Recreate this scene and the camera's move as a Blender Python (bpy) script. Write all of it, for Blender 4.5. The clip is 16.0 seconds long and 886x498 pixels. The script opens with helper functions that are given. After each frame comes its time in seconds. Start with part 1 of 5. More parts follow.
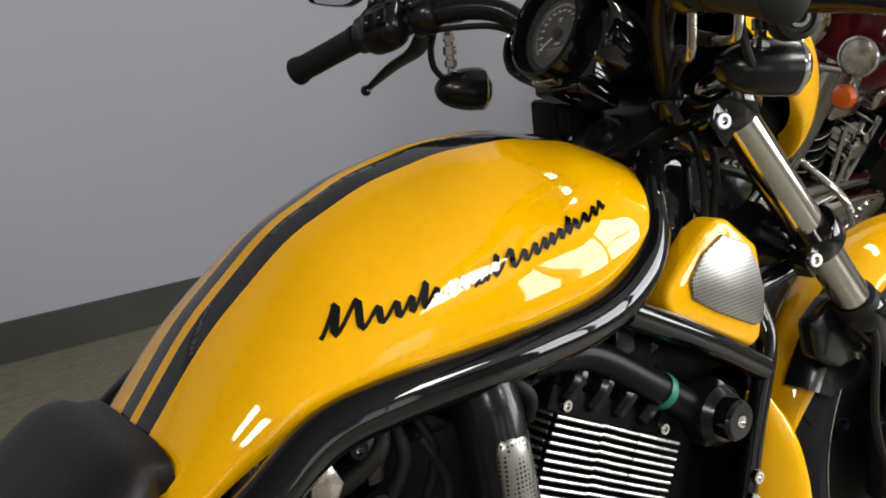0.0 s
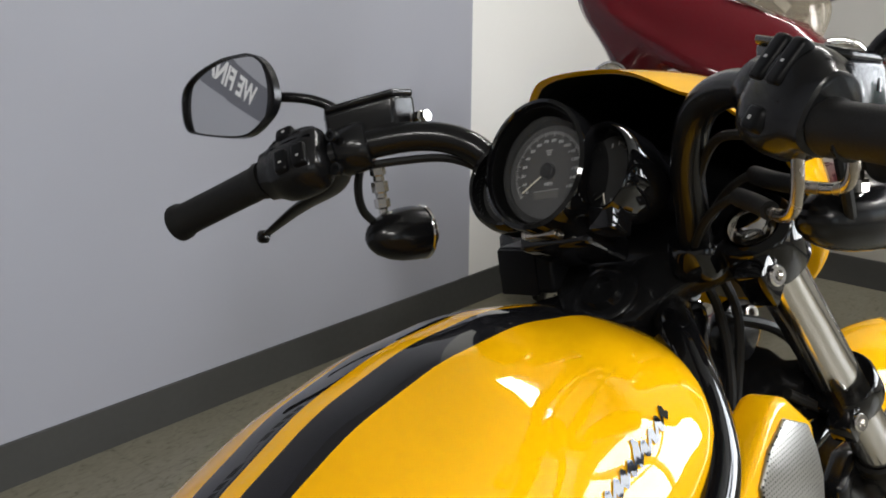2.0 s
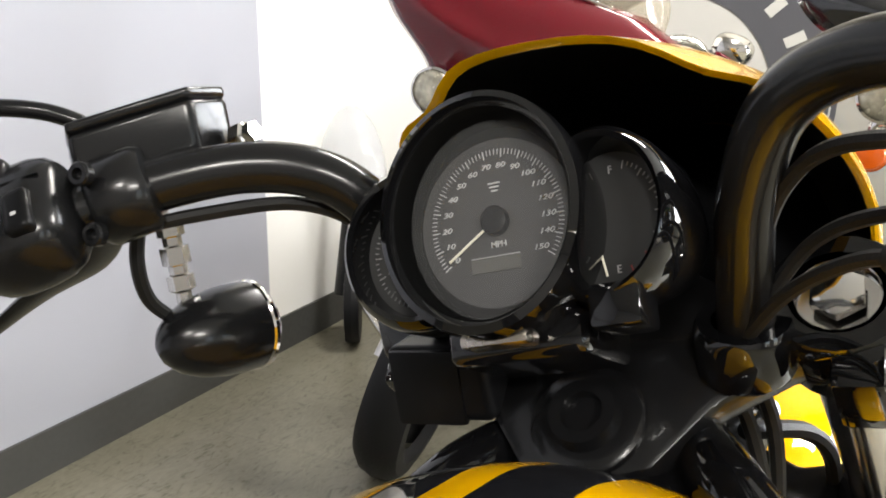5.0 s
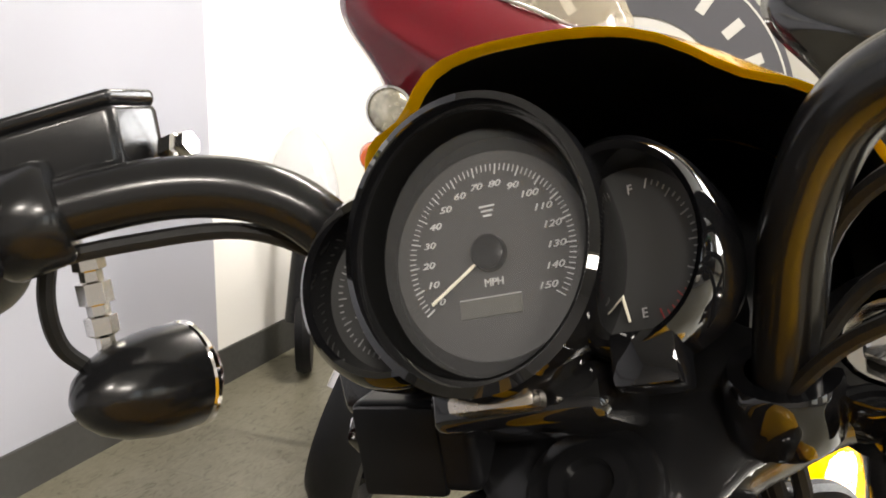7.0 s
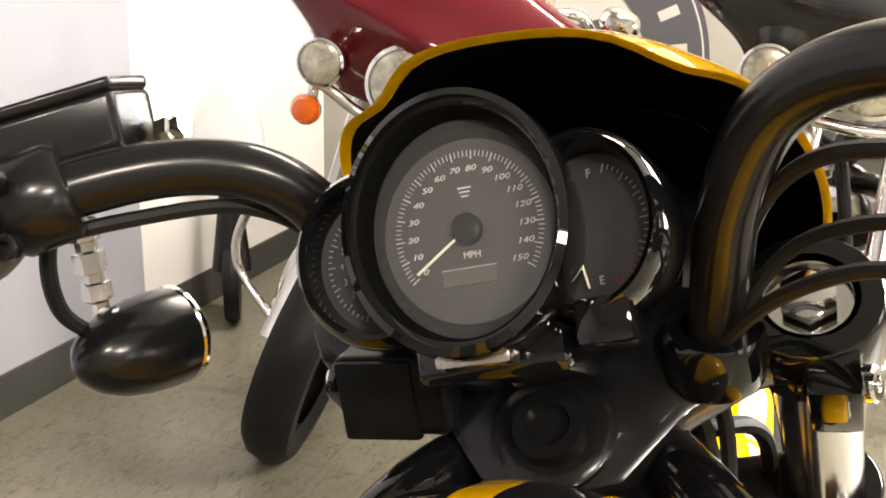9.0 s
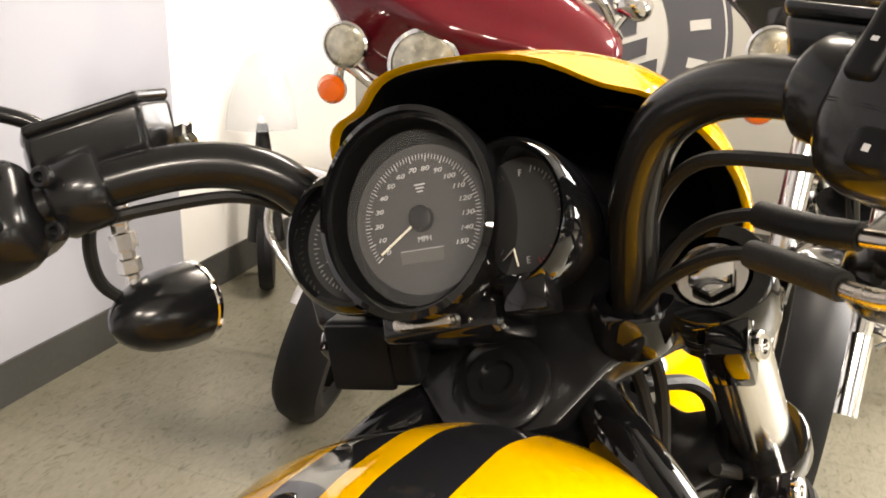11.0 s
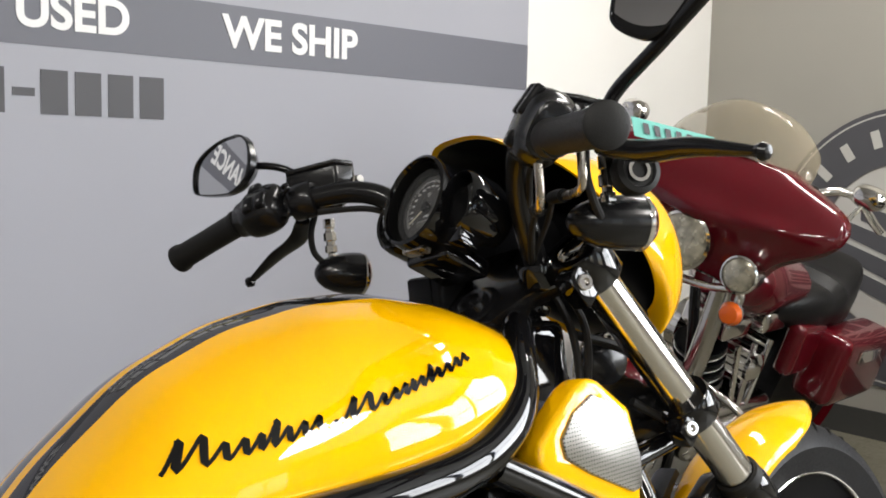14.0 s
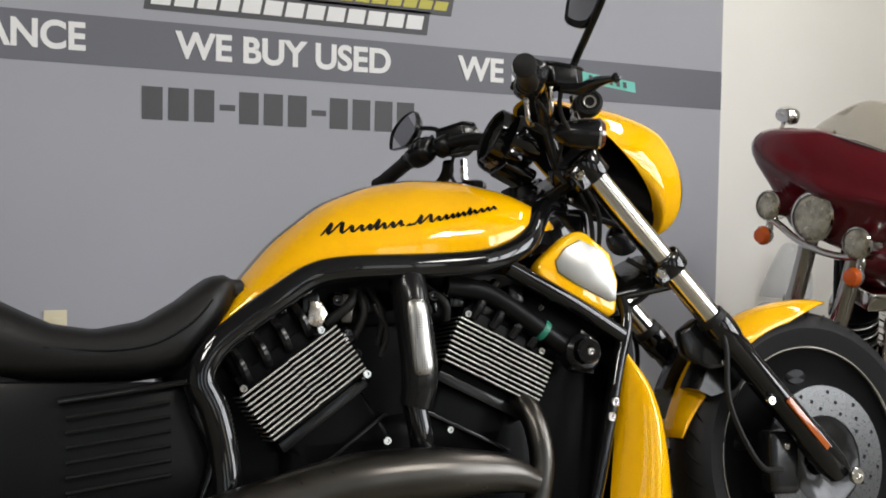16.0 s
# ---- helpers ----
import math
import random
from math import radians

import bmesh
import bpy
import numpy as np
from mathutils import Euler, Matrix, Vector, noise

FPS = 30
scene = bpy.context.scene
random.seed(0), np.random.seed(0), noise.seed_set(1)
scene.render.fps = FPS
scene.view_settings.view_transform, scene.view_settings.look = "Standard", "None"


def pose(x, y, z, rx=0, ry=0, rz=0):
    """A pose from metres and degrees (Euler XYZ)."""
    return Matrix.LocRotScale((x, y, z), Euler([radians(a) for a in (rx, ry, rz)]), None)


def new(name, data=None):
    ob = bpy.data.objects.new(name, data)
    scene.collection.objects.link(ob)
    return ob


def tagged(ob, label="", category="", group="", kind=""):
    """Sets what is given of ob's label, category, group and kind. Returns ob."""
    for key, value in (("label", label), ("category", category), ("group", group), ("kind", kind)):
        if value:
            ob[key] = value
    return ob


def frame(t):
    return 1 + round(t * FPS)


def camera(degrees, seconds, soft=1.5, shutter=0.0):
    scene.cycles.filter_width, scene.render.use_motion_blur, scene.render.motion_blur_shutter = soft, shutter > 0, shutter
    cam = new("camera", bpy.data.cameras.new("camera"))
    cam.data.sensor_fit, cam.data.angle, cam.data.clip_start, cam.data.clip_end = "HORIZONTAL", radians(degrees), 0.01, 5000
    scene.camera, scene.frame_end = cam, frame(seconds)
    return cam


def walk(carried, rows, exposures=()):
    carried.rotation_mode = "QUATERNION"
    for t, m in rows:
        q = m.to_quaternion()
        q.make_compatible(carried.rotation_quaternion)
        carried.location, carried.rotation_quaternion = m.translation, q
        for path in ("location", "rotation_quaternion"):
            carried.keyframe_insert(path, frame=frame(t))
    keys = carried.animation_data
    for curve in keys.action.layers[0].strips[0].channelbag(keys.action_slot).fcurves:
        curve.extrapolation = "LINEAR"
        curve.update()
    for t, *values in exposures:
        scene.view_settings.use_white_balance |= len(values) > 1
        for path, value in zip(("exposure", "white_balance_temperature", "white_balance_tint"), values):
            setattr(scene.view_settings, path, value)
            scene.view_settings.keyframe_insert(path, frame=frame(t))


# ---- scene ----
# ---- camera ----
cam = camera(49.0, 16.0, soft=1.8)
PATH = [
    (0, -0.8870, -0.6452, 1.1182, 69.12, -1.05, -37.25),
    (0.5, -0.8859, -0.5282, 1.1209, 70.46, -0.64, -42.35),
    (1, -0.8491, -0.4526, 1.1430, 72.43, -0.64, -44.85),
    (1.5, -0.8198, -0.3867, 1.1505, 72.29, -0.60, -47.54),
    (2, -0.7942, -0.3103, 1.1316, 73.43, -0.44, -49.09),
    (2.5, -0.7430, -0.2423, 1.1308, 73.74, -0.42, -51.67),
    (3, -0.6990, -0.1863, 1.1304, 74.51, 0.21, -53.62),
    (3.5, -0.6588, -0.1408, 1.1203, 73.69, -0.22, -55.79),
    (4, -0.6143, -0.0995, 1.0999, 73.87, -0.05, -58.18),
    (6.5, -0.4407, 0.0320, 1.0451, 75.53, -1.01, -65.39),
    (7, -0.4447, 0.0285, 1.0471, 76.14, -0.81, -65.15),
    (7.5, -0.4660, 0.0352, 1.0536, 74.79, -1.13, -67.02),
    (8, -0.4795, 0.0344, 1.0584, 73.62, -1.44, -68.35),
    (8.5, -0.4913, 0.0386, 1.0638, 73.27, -1.65, -70.14),
    (11, -0.5756, -0.0380, 1.1141, 71.03, -1.11, -67.70),
    (11.5, -0.6342, -0.0862, 1.1124, 73.82, -1.76, -67.02),
    (12, -0.7348, -0.1906, 1.1221, 75.12, -0.58, -62.17),
    (12.5, -0.8005, -0.3150, 1.1209, 76.75, -1.32, -56.31),
    (13, -0.8003, -0.4111, 1.0807, 80.91, -2.31, -51.24),
    (13.5, -0.8106, -0.5355, 1.0585, 83.09, -0.82, -46.77),
    (14, -0.8558, -0.7066, 1.0139, 84.65, -1.30, -41.70),
    (14.5, -0.9410, -0.9730, 0.9751, 86.19, -2.26, -36.21),
    (15, -1.0560, -1.2858, 0.9081, 87.73, -3.05, -32.40),
    (15.5, -1.0513, -1.4751, 0.8584, 88.25, -2.12, -28.26),
    (16, -0.9819, -1.6017, 0.8045, 87.93, -0.98, -23.13),
]
walk(cam, [(t, pose(x, y, z, rx, ry, rz)) for t, x, y, z, rx, ry, rz in PATH],
     exposures=[(0, 0.0, 6500, 10), (1.0, 0.0, 6500, 10), (1.5, 0.1, 6400, 10), (2.5, 0.45, 6200, 9), (3.5, 1.0, 6300, 9), (7, 1.6, 6800, 11), (8.5, 1.7, 7200, 13), (11, 1.7, 7300, 13),
                (12, 1.5, 6900, 13), (12.5, 1.15, 6600, 13), (13.5, 0.75, 6350, 11), (14.5, 0.3, 6500, 10), (15.5, 0.0, 6450, 10), (16, 0.0, 6450, 10)])

# ---- light ----
FLOOR_Z, WALL_Y, EDGE_X, END_X, CEIL_Z, SOUTH_Y, WEST_X = -0.03, 1.723, 1.70, 2.85, 3.0, -5.2, -5.0
world = bpy.data.worlds.new("world")
scene.world = world
world.use_nodes = True
sky = world.node_tree.nodes.new("ShaderNodeTexSky")
sky.sky_type, sky.sun_disc, sky.sun_elevation, sky.sun_rotation = "NISHITA", False, radians(40), radians(160)
world.node_tree.links.new(sky.outputs[0], world.node_tree.nodes["Background"].inputs[0])
world.node_tree.nodes["Background"].inputs[1].default_value = 0.12


def area(name, loc, rot, sx, sy, power, colour=(1, 1, 1)):
    lamp = bpy.data.lights.new(name, "AREA")
    lamp.shape, lamp.size, lamp.size_y, lamp.energy, lamp.color = "RECTANGLE", sx, sy, power, colour
    ob = new(name, lamp)
    ob.matrix_world = pose(*loc, *rot)
    return ob


# daylight through the shop windows, one lamp in each opening
WINDOWS = [(-3.2, 1.3), (-1.0, 1.0), (1.4, 1.3)]
for wx, ww in WINDOWS:
    area("window_light", (wx, SOUTH_Y + 0.06, 1.5), (90, 0, 180), ww - 0.1, 2.0, 40 * ww, (0.97, 0.985, 1.0))
EAST_WINDOW = (-4.2, -1.1, 0.7, 2.75)
for k in range(3):
    area("east_window_light", (END_X - 0.06, -4.2 + 3.1 * (k + 0.5) / 3, 1.72), (90, 0, 90), 0.92, 1.95, 60, (0.97, 0.985, 1.0))
# ceiling strip lamps
STRIPS = [(1.95, 0.15, 0.30, 1.3), (-2.6, -0.8, 0.6, 0.55), (-2.6, -2.6, 0.6, 1.2), (1.2, -2.6, 0.6, 1.2)]
for lx, ly, sx, sy in STRIPS:
    area("strip_light", (lx, ly, CEIL_Z - 0.05), (0, 0, 0), sx - 0.05, sy - 0.05, (50 if lx > 1.5 else 57) * sx * sy / 0.6, (1.0, 0.96, 0.90))


# ---- materials ----
def mat(name, base, rough=0.5, metal=0.0, coat=0.0, grain=0.0, scale=40.0, bump=0.0, spec=0.5, vary=0.0, vscale=3.0, coat_rough=0.03):
    m = bpy.data.materials.new(name)
    m.use_nodes = True
    nt = m.node_tree
    b = nt.nodes["Principled BSDF"]
    b.inputs["Base Color"].default_value = (*base, 1)
    b.inputs["Roughness"].default_value = rough
    b.inputs["Metallic"].default_value = metal
    b.inputs["Coat Weight"].default_value = coat
    b.inputs["Coat Roughness"].default_value = coat_rough
    b.inputs["Specular IOR Level"].default_value = spec
    tc = nt.nodes.new("ShaderNodeTexCoord")
    if grain or bump or vary:
        fine = nt.nodes.new("ShaderNodeTexNoise")
        fine.inputs["Scale"].default_value, fine.inputs["Detail"].default_value = scale, 5
        nt.links.new(tc.outputs["Object"], fine.inputs["Vector"])
        wide = nt.nodes.new("ShaderNodeTexNoise")
        wide.inputs["Scale"].default_value, wide.inputs["Detail"].default_value = vscale, 3
        nt.links.new(tc.outputs["Object"], wide.inputs["Vector"])
        if vary:
            mix = nt.nodes.new("ShaderNodeMix")
            mix.data_type, mix.blend_type = "RGBA", "MULTIPLY"
            ramp = nt.nodes.new("ShaderNodeMapRange")
            ramp.inputs["From Min"].default_value, ramp.inputs["From Max"].default_value = 0.3, 0.7
            ramp.inputs["To Min"].default_value, ramp.inputs["To Max"].default_value = 1 - vary, 1 + vary * 0.3
            nt.links.new(wide.outputs["Fac"], ramp.inputs["Value"])
            comb = nt.nodes.new("ShaderNodeCombineColor")
            for k in range(3):
                nt.links.new(ramp.outputs[0], comb.inputs[k])
            mix.inputs["Factor"].default_value = 1
            mix.inputs["A"].default_value = (*base, 1)
            nt.links.new(comb.outputs[0], mix.inputs["B"])
            nt.links.new(mix.outputs["Result"], b.inputs["Base Color"])
        if grain:
            rr = nt.nodes.new("ShaderNodeMapRange")
            rr.inputs["From Min"].default_value, rr.inputs["From Max"].default_value = 0.3, 0.7
            rr.inputs["To Min"].default_value, rr.inputs["To Max"].default_value = max(0.0, rough - grain), min(1.0, rough + grain)
            nt.links.new(fine.outputs["Fac"], rr.inputs["Value"])
            nt.links.new(rr.outputs[0], b.inputs["Roughness"])
        if bump:
            bp = nt.nodes.new("ShaderNodeBump")
            bp.inputs["Strength"].default_value, bp.inputs["Distance"].default_value = bump, 0.001
            nt.links.new(fine.outputs["Fac"], bp.inputs["Height"])
            nt.links.new(bp.outputs[0], b.inputs["Normal"])
    return m


def glow(name, colour, strength):
    m = mat(name, colour, 0.5)
    b = m.node_tree.nodes["Principled BSDF"]
    b.inputs["Emission Color"].default_value = (*colour, 1)
    b.inputs["Emission Strength"].default_value = strength
    return m


def glass(name, colour, rough=0.0, alpha=0.25):
    m = mat(name, colour, rough)
    b = m.node_tree.nodes["Principled BSDF"]
    b.inputs["Alpha"].default_value = alpha
    return m


YELLOW = mat("yellow_paint", (0.88, 0.45, 0.0), 0.35, 0.0, 1.0, 0.0, 120, 0.0, 0.0, 0.03, 5)
STRIPED = mat("striped_paint", (0.88, 0.45, 0.0), 0.35, 0.0, 1.0, spec=0.0)
GLOSS = mat("gloss_black", (0.004, 0.004, 0.0045), 0.11, 0.0, 1.0, 0.02, 300, 0.0, 0.0)
SATIN = mat("satin_black", (0.007, 0.007, 0.0075), 0.24, 0.0, 0.12, 0.015, 900, 0.0, 0.28)
MATTE = mat("black_plastic", (0.005, 0.005, 0.0055), 0.34, 0.0, 0.0, 0.04, 900, 0.03, 0.12)
RUBBER = mat("black_rubber", (0.010, 0.0097, 0.0093), 0.55, 0.0, 0.0, 0.08, 700, 0.2, 0.22)
TYRE = mat("tyre_rubber", (0.008, 0.008, 0.009), 0.5, 0.0, 0.0, 0.1, 300, 0.2, 0.2, 0.2, 8)
LEATHER = mat("seat_vinyl", (0.009, 0.0086, 0.0086), 0.40, 0.0, 0.0, 0.08, 450, 0.35, 0.24)
CHROME = mat("chrome", (0.82, 0.80, 0.77), 0.10, 1.0, 0.0, 0.02, 300)
STEEL = mat("brushed_steel", (0.62, 0.60, 0.57), 0.14, 1.0, 0.0, 0.015, 600)
ALLOY = mat("polished_alloy_edge", (0.80, 0.77, 0.72), 0.3, 1.0, 0.0, 0.05, 400)
FIN_EDGE = mat("machined_fin_edge", (0.62, 0.61, 0.57), 0.28, 0.45, 0.0, 0.05, 300)
ENGINE = mat("engine_black", (0.004, 0.004, 0.0045), 0.38, 0.0, 0.0, 0.08, 500, 0.2, 0.06, 0.3, 12)
EXHAUST_LIGHT = mat("aged_steel", (0.42, 0.38, 0.33), 0.25, 1.0, 0.0, 0.05, 60)
DISC = mat("brake_disc_steel", (0.085, 0.085, 0.085), 0.3, 1.0, 0.0, 0.05, 300)
EXHAUST = mat("dull_exhaust", (0.09, 0.084, 0.076), 0.32, 1.0, 0.0, 0.05, 40, 0.0, 0.5, 0.2, 6)
GREY_WALL = mat("grey_mural", (0.385, 0.393, 0.442), 0.6, 0.0, 0.0, 0.05, 220, 0.06, 0.3, 0.04, 1.2)
WHITE_WALL = mat("white_wall_paint", (0.86, 0.85, 0.82), 0.62, 0.0, 0.0, 0.05, 220, 0.08, 0.3, 0.04, 1.2)
BAND = mat("band_grey", (0.145, 0.15, 0.18), 0.55, 0.0, 0.0, 0.04, 220)
LETTER_WHITE = mat("letter_white", (0.85, 0.85, 0.86), 0.55)
LETTER_DARK = mat("letter_charcoal", (0.075, 0.075, 0.085), 0.55)
EMBLEM_GREY = mat("emblem_pale_grey", (0.52, 0.51, 0.48), 0.55)
LETTER_YELLOW = mat("letter_yellow", (0.55, 0.50, 0.08), 0.55)
SHOP_WALL = mat("shop_front_paint", (0.22, 0.21, 0.20), 0.7, 0.0, 0.0, 0.05, 200, 0.05)
BEIGE_WALL = mat("beige_wall_paint", (0.38, 0.365, 0.325), 0.62, 0.0, 0.0, 0.05, 220, 0.08, 0.3, 0.05, 1.5)
COVE = mat("cove_base", (0.055, 0.055, 0.052), 0.5, 0.0, 0.0, 0.08, 60, 0.05, 0.5, 0.12, 4)
CEILING = mat("ceiling_tile", (0.38, 0.37, 0.35), 0.8, 0.0, 0.0, 0.05, 90, 0.2)
REFLECTOR = mat("amber_reflector", (0.36, 0.075, 0.006), 0.2, 0.0, 0.6)
AMBER = mat("amber_lens", (0.75, 0.12, 0.005), 0.18, 0.0, 0.6)
RED = mat("dark_red_paint", (0.105, 0.003, 0.008), 0.25, 0.08, 1.0, 0.0, 150, 0.0, 0.1, 0.06, 6)
LAMP_GLASS = mat("lamp_reflector", (0.62, 0.58, 0.46), 0.22, 0.55, 0.8, 0.12, 38, 1.0, 0.5, 0.5, 40)
MIRROR = mat("mirror_glass", (0.62, 0.62, 0.63), 0.02, 1.0)
DEEP_BLACK = mat("deep_black", (0.003, 0.003, 0.003), 0.6, spec=0.05)
DIAL = mat("dial_face", (0.040, 0.039, 0.038), 0.55, 0.0, 0.0, 0.05, 300)
DIAL_DARK = mat("small_dial_face", (0.030, 0.030, 0.030), 0.5)
PRINT = mat("dial_print", (0.50, 0.50, 0.50), 0.5)
PRINT_DIM = mat("dim_print", (0.32, 0.32, 0.32), 0.5)
PRINT_RED = mat("red_print", (0.25, 0.02, 0.02), 0.5)
NEEDLE = mat("needle_cream", (0.80, 0.76, 0.62), 0.45)
LCD = mat("lcd_window", (0.075, 0.074, 0.064), 0.3)
TEAL = mat("teal_tag_paper", (0.16, 0.52, 0.45), 0.6, 0, 0, 0.05, 200)
IVORY = mat("ivory_plastic", (0.72, 0.66, 0.48), 0.4)
SMOKE = glass("smoked_windscreen", (0.33, 0.28, 0.19), 0.03, 0.38)
CLEAR = glass("clear_windscreen", (0.50, 0.53, 0.58), 0.03, 0.30)
GLAZING = glass("window_glass", (0.9, 0.95, 0.95), 0.0, 0.06)


def stripe_nodes():
    nt = STRIPED.node_tree
    b = nt.nodes["Principled BSDF"]
    tc = nt.nodes.new("ShaderNodeTexCoord")
    sep = nt.nodes.new("ShaderNodeSeparateXYZ")
    nt.links.new(tc.outputs["Object"], sep.inputs[0])

    def math_node(op, a, bb):
        n = nt.nodes.new("ShaderNodeMath")
        n.operation = op
        for k, v in enumerate((a, bb)):
            if isinstance(v, float):
                n.inputs[k].default_value = v
            elif v is not None:
                nt.links.new(v, n.inputs[k])
        return n.outputs[0]
    slant = math_node("MULTIPLY_ADD", sep.outputs["X"], 0.05)
    slant.node.inputs[2].default_value = 0.0195
    wide_k = math_node("MULTIPLY_ADD", sep.outputs["X"], 0.5)
    wide_k.node.inputs[2].default_value = 1.075
    off = math_node("SUBTRACT", sep.outputs["Y"], slant)
    dist = math_node("DIVIDE", math_node("ABSOLUTE", off, 0.0), wide_k)
    inner = math_node("GREATER_THAN", dist, STRIPE_IN)
    outer = math_node("LESS_THAN", dist, STRIPE_OUT)
    inside = math_node("MULTIPLY", inner, outer)
    noise_t = nt.nodes.new("ShaderNodeTexNoise")
    noise_t.inputs["Scale"].default_value = 5
    nt.links.new(tc.outputs["Object"], noise_t.inputs["Vector"])
    vary = nt.nodes.new("ShaderNodeMix")
    vary.data_type = "RGBA"
    vary.inputs["A"].default_value, vary.inputs["B"].default_value = (0.88, 0.45, 0.0, 1), (0.87, 0.44, 0.0, 1)
    nt.links.new(noise_t.outputs["Fac"], vary.inputs["Factor"])
    mix = nt.nodes.new("ShaderNodeMix")
    mix.data_type = "RGBA"
    mix.inputs["B"].default_value = (0.012, 0.012, 0.014, 1)
    nt.links.new(inside, mix.inputs["Factor"])
    nt.links.new(vary.outputs["Result"], mix.inputs["A"])
    nt.links.new(mix.outputs["Result"], b.inputs["Base Color"])


STRIPE_IN, STRIPE_OUT = 0.010, 0.047
stripe_nodes()


def perforated(name):
    m = mat(name, (0.36, 0.35, 0.33), 0.34, 1.0)
    nt = m.node_tree
    b = nt.nodes["Principled BSDF"]
    tc = nt.nodes.new("ShaderNodeTexCoord")
    vor = nt.nodes.new("ShaderNodeTexVoronoi")
    vor.inputs["Scale"].default_value, vor.inputs["Randomness"].default_value = 230, 0.0
    nt.links.new(tc.outputs["Object"], vor.inputs["Vector"])
    lt = nt.nodes.new("ShaderNodeMath")
    lt.operation = "LESS_THAN"
    lt.inputs[1].default_value = 0.30
    nt.links.new(vor.outputs["Distance"], lt.inputs[0])
    mix = nt.nodes.new("ShaderNodeMix")
    mix.data_type = "RGBA"
    mix.inputs["A"].default_value, mix.inputs["B"].default_value = (0.36, 0.35, 0.33, 1), (0.03, 0.03, 0.03, 1)
    nt.links.new(lt.outputs[0], mix.inputs["Factor"])
    nt.links.new(mix.outputs["Result"], b.inputs["Base Color"])
    return m


MESH = perforated("perforated_steel")


def floor_material():
    m = mat("vinyl_floor", (0.235, 0.215, 0.155), 0.3)
    nt = m.node_tree
    b = nt.nodes["Principled BSDF"]
    tc = nt.nodes.new("ShaderNodeTexCoord")
    vor = nt.nodes.new("ShaderNodeTexNoise")
    vor.inputs["Scale"].default_value, vor.inputs["Detail"].default_value, vor.inputs["Distortion"].default_value = 26, 4, 1.6
    mp = nt.nodes.new("ShaderNodeMapping")
    mp.inputs["Scale"].default_value = (1, 2.2, 1)
    nt.links.new(tc.outputs["Object"], mp.inputs["Vector"])
    nt.links.new(mp.outputs[0], vor.inputs["Vector"])
    cr = nt.nodes.new("ShaderNodeValToRGB")
    cr.color_ramp.elements[0].position, cr.color_ramp.elements[0].color = 0.30, (0.085, 0.076, 0.050, 1)
    cr.color_ramp.elements[1].position, cr.color_ramp.elements[1].color = 0.62, (0.180, 0.168, 0.128, 1)
    e = cr.color_ramp.elements.new(0.40)
    e.color = (0.150, 0.138, 0.100, 1)
    nt.links.new(vor.outputs["Fac"], cr.inputs[0])
    br = nt.nodes.new("ShaderNodeTexBrick")
    br.offset = 0.0
    br.inputs["Scale"].default_value, br.inputs["Mortar Size"].default_value = 1.0, 0.004
    br.inputs["Brick Width"].default_value = br.inputs["Row Height"].default_value = 0.305
    br.inputs["Color1"].default_value, br.inputs["Color2"].default_value, br.inputs["Mortar"].default_value = (1, 1, 1, 1), (0.95, 0.95, 0.94, 1), (0.86, 0.86, 0.85, 1)
    nt.links.new(tc.outputs["Object"], br.inputs["Vector"])
    mix = nt.nodes.new("ShaderNodeMix")
    mix.data_type, mix.blend_type = "RGBA", "MULTIPLY"
    mix.inputs["Factor"].default_value = 1
    nt.links.new(cr.outputs[0], mix.inputs["A"])
    nt.links.new(br.outputs["Color"], mix.inputs["B"])
    nt.links.new(mix.outputs["Result"], b.inputs["Base Color"])
    wide = nt.nodes.new("ShaderNodeTexNoise")
    wide.inputs["Scale"].default_value = 2.5
    nt.links.new(tc.outputs["Object"], wide.inputs["Vector"])
    rr = nt.nodes.new("ShaderNodeMapRange")
    rr.inputs["To Min"].default_value, rr.inputs["To Max"].default_value = 0.25, 0.45
    nt.links.new(wide.outputs["Fac"], rr.inputs["Value"])
    nt.links.new(rr.outputs[0], b.inputs["Roughness"])
    return m


FLOOR = floor_material()


# ---- mesh helpers ----
def finish(name, bm, material, parent=None, label="", smooth=True, kind="", category=""):
    me = bpy.data.meshes.new(name)
    bmesh.ops.recalc_face_normals(bm, faces=bm.faces)
    bm.to_mesh(me)
    bm.free()
    if smooth:
        me.shade_smooth()
        me.set_sharp_from_angle(angle=radians(38))
    me.materials.append(material)
    ob = new(name, me)
    if parent:
        ob.parent = parent
    return tagged(ob, label, category, kind=kind)


def part(name, bm, material, parent, label=""):
    return finish(name, bm, material, parent, label)


def thing(name, label, category, m=None, group=""):
    ob = new(name)
    ob.empty_display_size = 0.1
    if m is not None:
        ob.matrix_world = m
    return tagged(ob, label, category, group)


def box(lo, hi, bevel=0.0, seg=2, m=None):
    bm = bmesh.new()
    bmesh.ops.create_cube(bm, size=1)
    c, s = [(a + b) / 2 for a, b in zip(lo, hi)], [abs(b - a) for a, b in zip(lo, hi)]
    bmesh.ops.transform(bm, matrix=Matrix.Translation(c) @ Matrix.Diagonal((*s, 1)), verts=bm.verts)
    if bevel:
        bmesh.ops.bevel(bm, geom=bm.edges[:], offset=bevel, segments=seg, profile=0.6, affect="EDGES")
    if m is not None:
        bmesh.ops.transform(bm, matrix=m, verts=bm.verts)
    return bm


